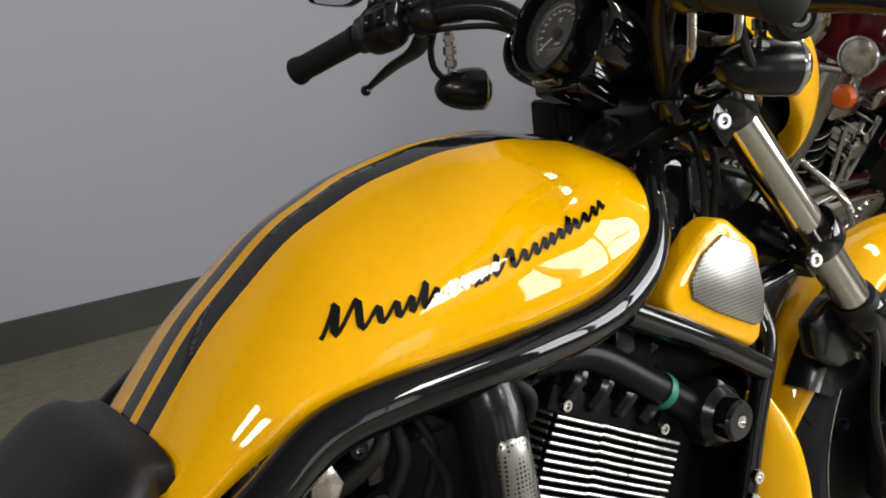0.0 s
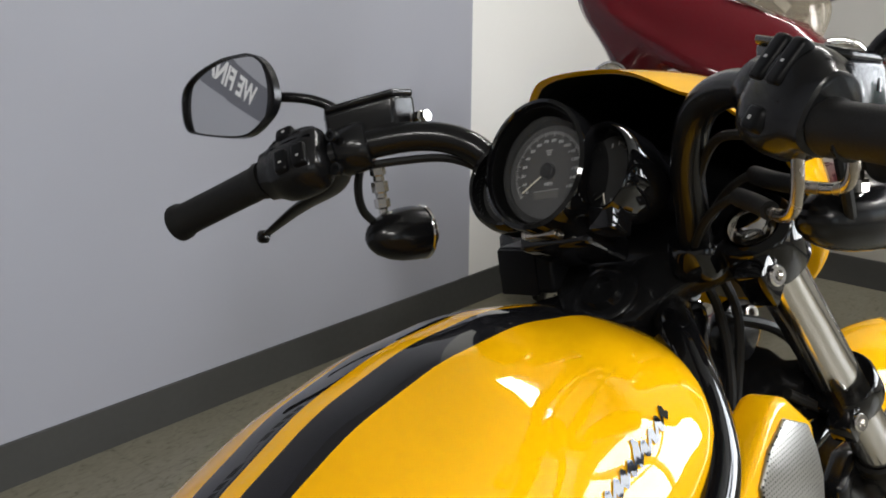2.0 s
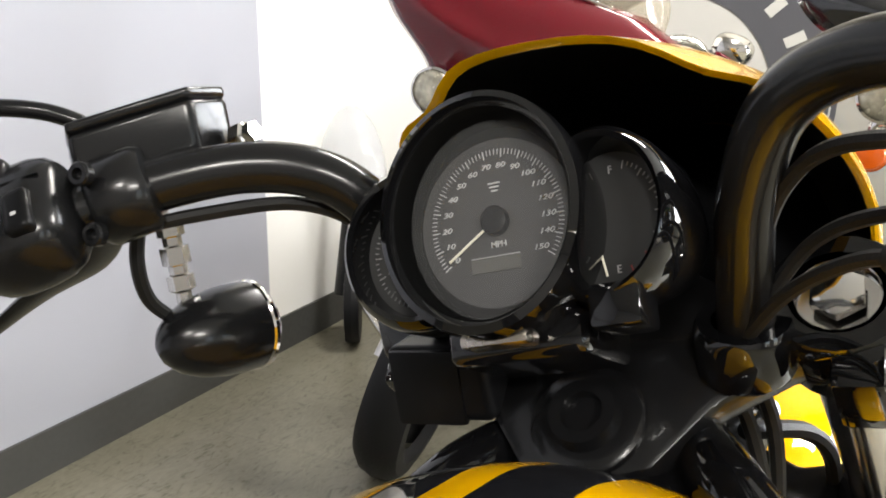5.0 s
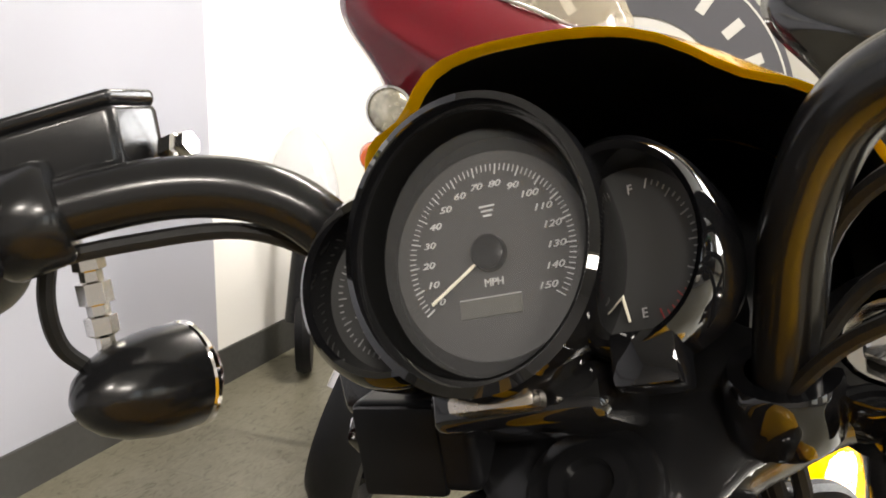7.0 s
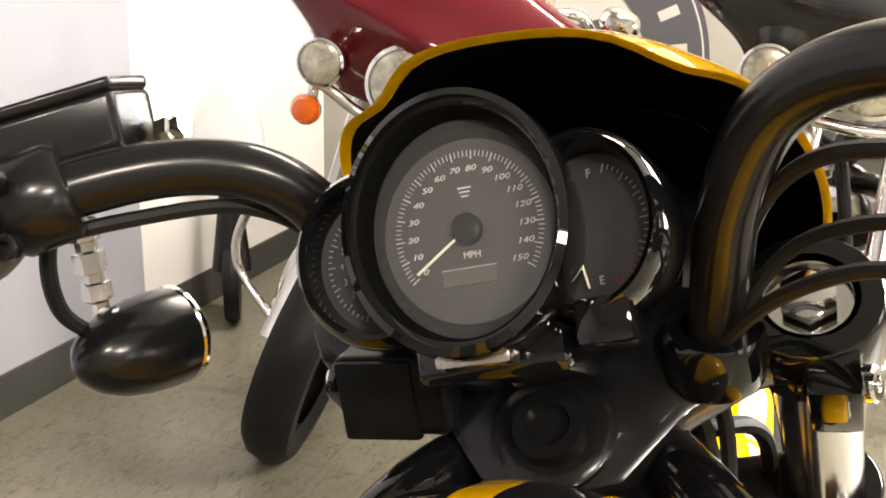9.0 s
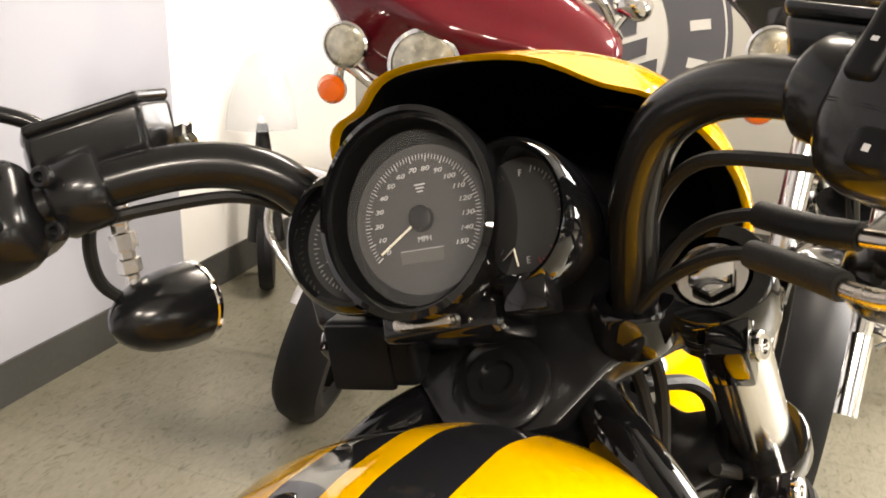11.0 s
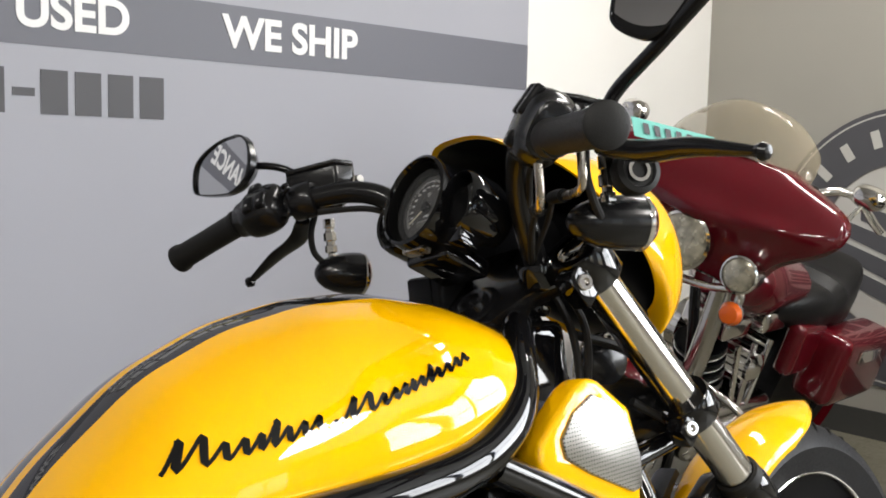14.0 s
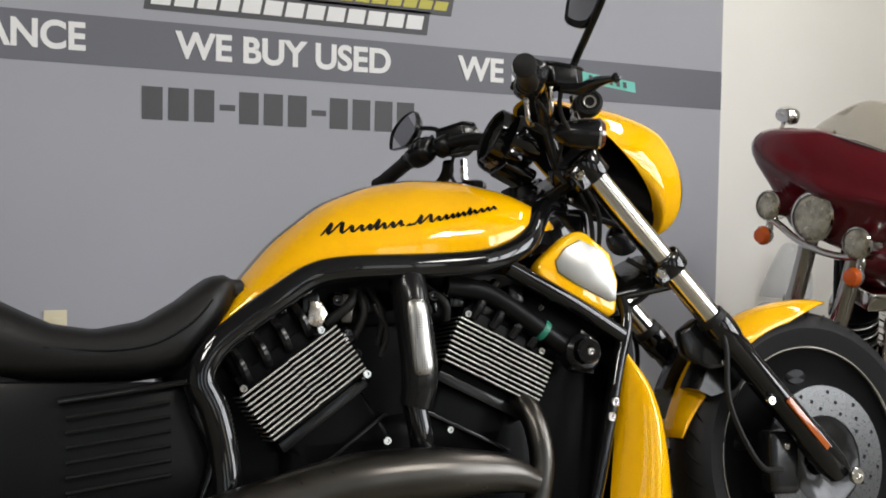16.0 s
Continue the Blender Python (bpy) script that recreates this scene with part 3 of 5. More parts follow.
# side cover below the seat
part("side_cover", slab([(-1.05, -0.125, 0.53), (-0.76, -0.135, 0.515), (-0.745, -0.135, 0.46), (-0.72, -0.135, 0.40), (-0.74, -0.135, 0.33), (-1.05, -0.125, 0.33)], (0, 0.26, 0), 0.008), MATTE, bike, "black ribbed side cover")
part("cover_trim", tube([(-0.94, -0.137, 0.495), (-0.84, -0.141, 0.505), (-0.745, -0.142, 0.515)], 0.006, 10), GLOSS, bike)
part("cover_edge", tube([(-0.742, -0.140, 0.505), (-0.738, -0.141, 0.46), (-0.716, -0.141, 0.40), (-0.735, -0.141, 0.335)], 0.006, 10), GLOSS, bike)
for k in range(6):
    part("cover_rib", tube([(-0.93, -0.134, 0.47 - 0.022 * k), (-0.78, -0.138, 0.485 - 0.022 * k)], 0.004, 6), SATIN, bike)
part("rear_wheel", join(lathe([(0.19, -0.10), (0.27, -0.10), (0.31, -0.06), (0.32, 0), (0.31, 0.06), (0.27, 0.10), (0.19, 0.10)], frame_to((-1.12, 0, 0.29), (0, 1, 0)), 40), lathe([(0, -0.05), (0.19, -0.06), (0.19, 0.06), (0, 0.05)], frame_to((-1.12, 0, 0.29), (0, 1, 0)), 40)), TYRE, bike)
part("rear_fender", lathe([(0.345, -0.10), (0.36, -0.06), (0.365, 0), (0.36, 0.06), (0.345, 0.10), (0.34, 0.10), (0.355, 0), (0.34, -0.10)], frame_to((-1.12, 0, 0.29), (0, 1, 0), (0, 0, 1)), 24, 130, 200), YELLOW, bike)
part("side_stand", tube([(-0.45, 0.13, 0.17), (-0.46, 0.20, 0.06), (-0.47, 0.215, 0.018)], 0.011, 10), GLOSS, bike)


# engine: two finned cylinders in a vee
def cylinder(centre, along, across, count, wide, rise, name):
    """Fins run along one direction and are stacked across it."""
    al, ac = Vector((along[0], 0, along[1])).normalized(), Vector((across[0], 0, across[1])).normalized()
    c = Vector((centre[0], -0.015, centre[1]))
    m = Matrix((al, Vector((0, 1, 0)), ac)).transposed().to_4x4()
    m.translation = c
    block = part(name, box((-wide / 2 + 0.012, -0.10, -rise / 2 - 0.02), (wide / 2 - 0.012, 0.10, rise / 2 + 0.03), 0.006, 2, m), ENGINE, bike, "black finned engine cylinder with bright fin edges")
    for k in range(count):
        z = -rise / 2 + rise * k / (count - 1)
        w = wide * (1 - 0.05 * abs(k - count / 2) / count)
        fin = part("cooling_fin", box((-w / 2, -0.125, z - 0.0026), (w / 2, 0.112, z + 0.0026), 0.0012, 1, m), ENGINE, block)
        cuts = (0.0, 0.48, 0.68, 1.0) if name == "rear_cylinder" else (0.0, 0.36, 0.64, 1.0)
        for q in range(3):
            x0, x1 = -w / 2 + 0.001 + (w - 0.002) * cuts[q], -w / 2 + 0.001 + (w - 0.002) * cuts[q + 1] - 0.0012
            lift = 0.0010 if q == 1 else 0.0
            part("fin_edge", tube([m @ Vector((x0, -0.1250 + lift, z + lift)), m @ Vector(((x0 + x1) / 2, -0.1258 + lift, z + lift * 0.3)), m @ Vector((x1, -0.1250 + lift, z))], 0.00165, 6, 3), FIN_EDGE, block)
        part("fin_edge", box((-w / 2 - 0.0015, -0.12, z - 0.0016), (-w / 2 + 0.001, 0.10, z + 0.0016), 0.0006, 1, m), ALLOY, block)
    return block, m


rear, m_rear = cylinder((-0.565, 0.505), (0.174, 0.118), (-0.55, 0.83), 11, 0.20, 0.086, "rear_cylinder")
front, m_front = cylinder((-0.212, 0.522), (0.188, -0.095), (0.45, 0.89), 10, 0.205, 0.080, "front_cylinder")
for mm, side in ((m_rear, -1), (m_front, 1)):
    head = part("cylinder_head", box((-0.085, -0.095, 0.06), (0.08, 0.1, 0.115), 0.012, 3, mm), ENGINE, bike, "black cylinder head")
    for k in range(4):
        part("head_rib", tube([mm @ Vector((-0.07 + 0.042 * k, -0.10, 0.055)), mm @ Vector((-0.066 + 0.042 * k, -0.108, 0.085)), mm @ Vector((-0.06 + 0.042 * k, -0.085, 0.118))], 0.009, 8), SATIN, head)
    for k in (-0.088, 0.07):
        part("head_bolt", bolt(mm @ Vector((k, -0.118, 0.052)), (0, -1, 0), 0.007, 0.007), STEEL, head)
    part("rocker_cover", box((-0.07, -0.08, 0.11), (0.065, 0.09, 0.14), 0.012, 3, mm), SATIN, head)
part("crankcase", box((-0.60, -0.10, 0.16), (-0.12, 0.12, 0.44), 0.04, 4), ENGINE, bike, "black engine crankcase")
part("barrel", box((-0.08, -0.085, -0.19), (0.08, 0.09, -0.03), 0.015, 3, m_rear), ENGINE, bike)
part("barrel", box((-0.08, -0.085, -0.19), (0.08, 0.09, -0.03), 0.015, 3, m_front), ENGINE, bike)
part("clutch_cover", lathe([(0.105, 0), (0.105, 0.02), (0.095, 0.035), (0.03, 0.042), (0, 0.042)], frame_to((-0.47, -0.11, 0.26), (0, -1, 0)), 32), ENGINE, bike)
for mm in (m_rear, m_front):
    part("barrel_flange", box((-0.092, -0.105, -0.075), (0.092, 0.10, -0.055), 0.005, 2, mm), SATIN, bike)
    part("barrel_seam", box((-0.088, -0.100, -0.135), (0.088, 0.10, -0.128), 0.003, 2, mm), SATIN, bike)
    for k in range(3):
        part("spark_cap", lathe([(0.011, 0), (0.012, 0.02), (0.009, 0.034), (0, 0.036)], mm @ frame_to((-0.05 + 0.05 * k, -0.075, 0.112), (0.1, -0.5, 1)), 14), GLOSS, bike)
for a_, b_, c_ in (((-0.52, 0.60), (-0.47, 0.655), 0.009), ((-0.44, 0.66), (-0.43, 0.56), 0.006), ((-0.335, 0.66), (-0.30, 0.60), 0.008), ((-0.46, 0.66), (-0.475, 0.57), 0.007)):
    part("vacuum_hose", tube([(a_[0], -0.11, a_[1]), ((a_[0] + b_[0]) / 2 + 0.012, -0.125, (a_[1] + b_[1]) / 2), (b_[0], -0.115, b_[1])], c_, 10), RUBBER, bike)
for p_, r_ in (((-0.485, 0.575), 0.016), ((-0.47, 0.545), 0.011), ((-0.325, 0.64), 0.013), ((-0.50, 0.635), 0.013), ((-0.30, 0.645), 0.010)):
    part("throttle_fitting", lathe([(r_, 0), (r_, 0.02), (r_ * 0.7, 0.026), (r_ * 0.4, 0.026), (0, 0.022)], frame_to((p_[0], -0.10, p_[1]), (0, -1, 0.1)), 16), GLOSS, bike)
part("bolt", bolt((-0.46, -0.135, 0.512), (0, -1, 0), 0.0075, 0.007), STEEL, bike)
part("bolt", bolt((-0.43, -0.135, 0.40), (0, -1, 0), 0.0075, 0.007), STEEL, bike)
part("bolt", bolt((-0.315, -0.135, 0.41), (0, -1, 0), 0.0065, 0.007), STEEL, bike)
# intake housing with its perforated face between the cylinders
part("intake_cover", tube([(-0.384, -0.150, 0.665), (-0.384, -0.165, 0.625), (-0.378, -0.172, 0.51), (-0.386, -0.165, 0.455)], [0.036, 0.034, 0.034, 0.03], 20, 6, 0.9), SATIN, bike, "black intake cover with perforated steel face")
part("intake_mesh", tube([(-0.386, -0.1885, 0.628), (-0.3855, -0.1925, 0.615), (-0.381, -0.198, 0.52), (-0.380, -0.1965, 0.507)], [0.012, 0.0195, 0.0195, 0.012], 18, 6, 0.55), MESH, bike, "perforated steel intake screen")
part("intake_pipe", tube([(-0.386, -0.155, 0.47), (-0.375, -0.155, 0.40), (-0.37, -0.145, 0.33)], 0.021, 14), GLOSS, bike)
# throttle gear and hoses above the engine
random.seed(11)
for k in range(9):
    p = (-0.60 + 0.055 * k, -0.09 - 0.02 * random.random(), 0.625 + 0.02 * random.random())
    part("fitting", box((p[0] - 0.015, p[1] - 0.012, p[2] - 0.018), (p[0] + 0.015, p[1] + 0.03, p[2] + 0.018), 0.006, 2), SATIN, bike)
part("bracket", slab([(-0.555, -0.13, 0.60), (-0.535, -0.13, 0.59), (-0.52, -0.13, 0.615), (-0.53, -0.13, 0.635), (-0.55, -0.13, 0.64)], (0, 0.006, 0), 0.002), EXHAUST_LIGHT, bike)
part("bracket", slab([(-0.495, -0.125, 0.60), (-0.478, -0.125, 0.60), (-0.47, -0.125, 0.645), (-0.492, -0.125, 0.65)], (0, 0.006, 0), 0.002), EXHAUST, bike)
part("intake_hose", tube([(-0.30, -0.12, 0.66), (-0.22, -0.12, 0.645), (-0.13, -0.125, 0.585), (-0.08, -0.125, 0.55), (-0.05, -0.13, 0.53)], 0.019, 12), MATTE, bike)
part("hose_clip", lathe([(0.0205, -0.006), (0.0215, 0), (0.0205, 0.006)], frame_to((-0.115, -0.125, 0.575), (0.06, 0, -0.045)), 16), mat("green_tape", (0.01, 0.16, 0.10), 0.5), bike, "green tape on black hose")
part("wire", tube([(-0.44, -0.13, 0.63), (-0.42, -0.14, 0.58), (-0.435, -0.14, 0.54)], 0.004, 6), RUBBER, bike)
# coolant cap and thermostat housing
part("coolant_housing", lathe([(0.036, 0), (0.036, 0.03), (0.028, 0.04), (0, 0.042)], frame_to((-0.045, -0.12, 0.53), (0, -1, 0)), 24), SATIN, bike)
part("coolant_cap", lathe([(0.024, 0), (0.024, 0.016), (0.02, 0.02), (0.008, 0.02), (0.007, 0.012), (0, 0.012)], frame_to((-0.05, -0.162, 0.533), (0, -1, 0)), 18), GLOSS, bike)
part("coolant_bolt", bolt((-0.047, -0.176, 0.531), (0, -1, 0), 0.008, 0.006), CHROME, bike)
part("coolant_bracket", slab([(-0.075, -0.15, 0.50), (-0.025, -0.15, 0.49), (-0.02, -0.15, 0.555), (-0.045, -0.15, 0.575)], (0, 0.02, 0), 0.004), SATIN, bike)
part("airbox", box((-0.60, -0.075, 0.595), (-0.12, 0.085, 0.70), 0.02, 3), MATTE, bike, "black airbox under the tank")
part("gearbox", box((-0.78, -0.075, 0.20), (-0.56, 0.085, 0.56), 0.03, 3), ENGINE, bike, "black gearbox casing")
part("engine_core", box((-0.64, -0.06, 0.36), (-0.14, 0.07, 0.63), 0.03, 3), ENGINE, bike, "black inner engine casing")
part("inner_frame", box((-0.30, -0.06, 0.42), (-0.02, 0.07, 0.60), 0.02, 3), ENGINE, bike)
# exhaust
part("exhaust_pipe", tube([(-0.17, -0.10, 0.46), (-0.165, -0.15, 0.43), (-0.16, -0.17, 0.38), (-0.165, -0.175, 0.32), (-0.20, -0.175, 0.24), (-0.30, -0.175, 0.17)], 0.022, 14), EXHAUST, bike, "heat-stained exhaust header pipe")
part("muffler", tube([(-0.19, -0.20, 0.315), (-0.25, -0.205, 0.335), (-0.36, -0.21, 0.345), (-0.50, -0.21, 0.345), (-0.62, -0.205, 0.325), (-0.80, -0.20, 0.28), (-1.10, -0.20, 0.24)], [0.02, 0.032, 0.042, 0.045, 0.042, 0.05, 0.05], 18), EXHAUST, bike, "dull satin exhaust cover")
part("floorboard_peg", tube([(-0.16, -0.14, 0.20), (-0.14, -0.26, 0.19)], 0.016, 12), RUBBER, bike)

# radiator covers
cover = [(-0.021, 0.754), (0.030, 0.714), (0.042, 0.660), (0.032, 0.602), (0.016, 0.594), (-0.120, 0.663), (-0.130, 0.680), (-0.127, 0.698), (-0.062, 0.748), (-0.040, 0.757)]
for s in (-1, 1):
    shroud = part("radiator_cowl", slab([(x, 0.116 * s, z) for x, z in cover], (0, 0.037 * s, 0), 0.013, 4), YELLOW, bike, "yellow radiator side cowl with perforated screen")
    part("cowl_screen", slab([(x, 0.1515 * s, z) for x, z in ((-0.094, 0.699), (-0.072, 0.724), (-0.038, 0.740), (0.008, 0.719), (0.025, 0.690), (0.034, 0.660), (0.031, 0.625), (0.016, 0.622), (-0.054, 0.656), (-0.090, 0.678))], (0, 0.006 * s, 0), 0.0028, 2), MESH, shroud, "perforated steel screen")
    low = []
    hz = [0.11, 0.16, 0.24, 0.32, 0.40, 0.46, 0.50, 0.524]
    for k in range(29):
        z = 0.11 + 0.414 * k / 28
        x0 = smooth_interp(hz, [-0.03, -0.02, -0.002, 0.012, 0.026, 0.034, 0.036, 0.042], z)
        x1 = smooth_interp(hz, [0.100, 0.125, 0.138, 0.138, 0.130, 0.112, 0.088, 0.060], z)
        d = smooth_interp(hz, [0.025, 0.042, 0.052, 0.054, 0.050, 0.040, 0.027, 0.012], z)
        side = []
        for u in [-1 + 2 * j / 20 for j in range(21)]:
            crease = 1 - abs((u - 0.15) / (1.15 if u < 0.15 else 0.85)) ** 1.7
            side.append(((x0 + x1) / 2 + (x1 - x0) / 2 * u, s * (0.125 + d * crease), z))
        low.append(side + [(x1 - 0.012, s * 0.108, z), (x0 + 0.012, s * 0.108, z)])
    part("radiator_shroud", loft(low), YELLOW, bike, "yellow lower radiator shroud")
part("radiator", box((0.045, -0.12, 0.18), (0.085, 0.12, 0.60), 0.006), ENGINE, bike, "black radiator core")
part("radiator_mount", box((-0.11, -0.07, 0.12), (0.047, 0.10, 0.60), 0.01, 2), ENGINE, bike, "black radiator mount and fan box")
part("radiator_inner", box((-0.095, -0.114, 0.625), (0.012, 0.114, 0.725), 0.015, 2), ENGINE, bike)
part("radiator_side", box((-0.16, -0.110, 0.560), (0.03, 0.110, 0.640), 0.015, 2), ENGINE, bike)
part("head_tube", tube([(-0.035, 0, 0.835), (0.13, 0, 0.648)], 0.034, 18), GLOSS, bike)
part("neck_block", box((-0.10, -0.055, 0.70), (0.05, 0.055, 0.82), 0.02, 3), GLOSS, bike)

# ---- fork, wheel and front fender ----
F_TOP, F_AXLE = Vector((-0.012, 0, 0.905)), Vector((0.555, 0, 0.258))
F_DIR = (F_AXLE - F_TOP).normalized()
F_FWD = Vector((-F_DIR.z, 0, F_DIR.x))


def fork(d, y=0.0, fwd=0.0):
    aside = Vector((0.020, -0.006, -0.006)) if y > 0.1 else Vector((0, 0, 0))
    return F_TOP + F_DIR * d + Vector((0, y, 0)) + F_FWD * fwd + aside


for s in (-1, 1):
    y = 0.128 * s
    leg = part("fork_tube", tube([fork(0.012, y), fork(0.44, y)], 0.0245, 24), STEEL, bike, "polished steel upper fork tube")
    part("fork_slider", lathe([(0.0245, 0.0), (0.031, 0.004), (0.033, 0.012), (0.033, 0.05), (0.029, 0.06), (0.029, 0.30), (0.032, 0.32), (0.032, 0.40), (0.026, 0.43), (0, 0.43)], frame_to(fork(0.425, y), F_DIR, (0, 1, 0)), 24), GLOSS, bike, "gloss black lower fork leg")
    part("dust_seal", lathe([(0.0255, -0.012), (0.030, -0.010), (0.031, 0.004), (0.025, 0.004)], frame_to(fork(0.425, y), F_DIR, (0, 1, 0)), 20), RUBBER, leg)
    part("fork_cap", lathe([(0.025, 0), (0.025, 0.006), (0.0215, 0.009), (0.0215, 0.012)], frame_to(fork(0.018, y), -F_DIR, (0, 1, 0)), 24), CHROME, leg)
    part("fork_cap_nut", lathe([(0.015, 0), (0.015, 0.005), (0.013, 0.006), (0, 0.006)], frame_to(fork(0.008, y), -F_DIR, (0, 1, 0)), 6), CHROME, leg)
    # clamps round the tube, with pinch bolts
    for d, h in ((0.004, 0.050), (0.262, 0.036)):
        part("fork_clamp", lathe([(0.0248, 0), (0.035, 0), (0.037, 0.003), (0.037, h - 0.003), (0.035, h), (0.0248, h)], frame_to(fork(d, y), F_DIR, (0, 1, 0)), 24), GLOSS, bike, "gloss black fork clamp")
        lug_p = fork(d + h / 2, y + 0.010 * s, -0.038)
        part("clamp_lug", box((-0.016, -0.013, -h / 2 + 0.002), (0.016, 0.013, h / 2 - 0.002), 0.005, 2, frame_to(lug_p, F_DIR, (0, 1, 0))), GLOSS, bike)
        part("pinch_bolt", bolt(lug_p + Vector((-0.004, 0.012 * s, 0.003)) , (-0.35, s, 0.1), 0.0095, 0.008), CHROME, bike, "chrome socket pinch bolt")
    part("reflector", box((-0.007, -0.003, -0.068), (0.007, 0.003, 0.068), 0.002, 2, frame_to(fork(0.71, y + 0.034 * s, -0.004), F_DIR, (0, 1, 0))), REFLECTOR, bike, "amber side reflector")
    part("axle_bolt", bolt((F_AXLE.x, 0.165 * s, F_AXLE.z), (0, s, 0), 0.016, 0.012), CHROME, bike)
    part("fork_bolt", bolt(fork(0.62, y + 0.02 * s, -0.03), (0, s, 0), 0.009, 0.008), CHROME, bike)
# upper and lower triple clamps
plate = [(-0.165, 0.0), (-0.150, 0.022), (-0.110, 0.030), (-0.065, 0.020), (-0.045, 0.036), (0.0, 0.046), (0.045, 0.036), (0.065, 0.020), (0.110, 0.030), (0.150, 0.022), (0.165, 0.0), (0.150, -0.034), (0.105, -0.045), (0.068, -0.075), (0.038, -0.122), (0.0, -0.135), (-0.038, -0.122), (-0.068, -0.075), (-0.105, -0.045), (-0.150, -0.034)]
for d, h in ((0.022, 0.024), (0.264, 0.030)):
    c = fork(d)
    part("triple_clamp", slab([c + Vector((0, y, 0)) + F_FWD * (x * 0.8 + 0.004) for y, x in plate], F_DIR * h, 0.005, 2), SATIN, bike, "gloss black triple clamp")
part("stem_nut", lathe([(0.033, 0), (0.033, 0.004), (0.030, 0.006), (0.021, 0.006), (0.019, 0.014), (0.012, 0.014), (0.011, 0.008), (0, 0.008)], frame_to(fork(0.022, 0, -0.068), -F_DIR, (0, 1, 0)), 28), SATIN, bike, "black steering stem nut with machined ring")
# ignition box left of the stem
part("switch_box", box((-0.035, 0.055, -0.024), (0.02, 0.120, 0.022), 0.006, 3, Matrix.Translation((-0.02, 0, 0.868))), MATTE, bike, "black plastic electrical box below the gauges")
part("switch_box_lid", box((-0.037, 0.072, -0.026), (-0.03, 0.118, 0.020), 0.003, 2, Matrix.Translation((-0.02, 0, 0.868))), MATTE, bike)

W_C = Vector((0.568, 0, 0.283))
AX = frame_to(W_C, (0, -1, 0), (0, 0, 1)) @ Matrix.Diagonal((1.075, 1.075, 1, 1))
wheel = part("front_wheel", lathe([(0.222, -0.035), (0.226, -0.046), (0.235, -0.050), (0.262, -0.060), (0.284, -0.050), (0.297, -0.028), (0.302, 0), (0.297, 0.028), (0.284, 0.050), (0.262, 0.060), (0.235, 0.050), (0.226, 0.046), (0.222, 0.035)], AX, 72), TYRE, bike, "black front tyre on a dark slotted disc wheel")
for k in range(44):
    a = 360 * k / 44
    for s in (-1, 1):
        part("tread_groove", tube([AX @ (pose(0, 0, 0, 0, 0, a) @ Vector((0.2985, 0, 0.026 * s))), AX @ (pose(0, 0, 0, 0, 0, a + 3) @ Vector((0.2915, 0, 0.040 * s))), AX @ (pose(0, 0, 0, 0, 0, a + 5.5) @ Vector((0.281, 0, 0.0505 * s)))], 0.0022, 5, 3, 1.0, False), ENGINE, wheel)
part("rim_lip", lathe([(0.221, 0.044), (0.2225, 0.0475), (0.2245, 0.0485), (0.226, 0.0475)], AX, 64), STEEL, wheel, "thin bright rim lip")
part("rim_lip", lathe([(0.221, -0.044), (0.2225, -0.0475), (0.2245, -0.0485), (0.226, -0.0475)], AX, 64), STEEL, wheel)
part("wheel_disc", lathe([(0.222, 0.036), (0.20, 0.026), (0.12, 0.016), (0.05, 0.03), (0.05, -0.03), (0.12, -0.016), (0.20, -0.026), (0.222, -0.036)], AX, 56), ENGINE, wheel, "dark grey solid disc wheel")
for k in range(5):
    a = radians(72 * k + 20)
    for z in (0.0225, -0.0225):
        c = AX @ Vector((0.165 * math.cos(a), 0.165 * math.sin(a), z))
        part("wheel_slot", lathe([(0.026, 0), (0.024, 0.0015 if z > 0 else -0.0015), (0, 0.0015 if z > 0 else -0.0015)], Matrix.Translation(c) @ AX.to_3x3().to_4x4() @ Matrix.Diagonal((1.0, 0.6, 1, 1)), 20), MATTE, wheel)
for s in (1, -1):
    disc = part("brake_disc", lathe([(0.088, 0.074 * s), (0.146, 0.074 * s), (0.146, 0.079 * s), (0.088, 0.079 * s), (0.088, 0.074 * s)], AX, 56), DISC, bike, "drilled steel brake disc")
    for k in range(36):
        a = 2 * math.pi * k / 36
        r = 0.100 + 0.017 * (k % 3)
        part("disc_hole", lathe([(0.0042, 0), (0.0040, 0.0006 * s), (0, 0.0006 * s)], AX @ Matrix.Translation((r * math.cos(a), r * math.sin(a), 0.0793 * s)), 8), ENGINE, disc)
    part("disc_carrier", lathe([(0.03, 0.05 * s), (0.06, 0.074 * s), (0.09, 0.077 * s), (0.09, 0.073 * s), (0.05, 0.06 * s)], AX, 10), SATIN, bike)
    part("brake_caliper", box((0.085, -0.060, 0.058 * s), (0.155, 0.060, 0.105 * s), 0.016, 3, AX @ pose(0, 0, 0, 0, 0, 176)), SATIN, bike, "black brake caliper")
    part("caliper_bolt", bolt(AX @ (pose(0, 0, 0, 0, 0, 176) @ Vector((0.12, -0.03, 0.105 * s))), AX.to_3x3() @ Vector((0, 0, s)), 0.008, 0.007), CHROME, bike)
    part("brake_hose", tube([(0.10, -0.10 * s, 0.71), (0.22, -0.13 * s, 0.63), (0.275, -0.15 * s, 0.55), (0.27, -0.155 * s, 0.42), (0.33, -0.15 * s, 0.30), (0.41, -0.12 * s, 0.28)], 0.0055, 8), RUBBER, bike, "black rubber brake hose")

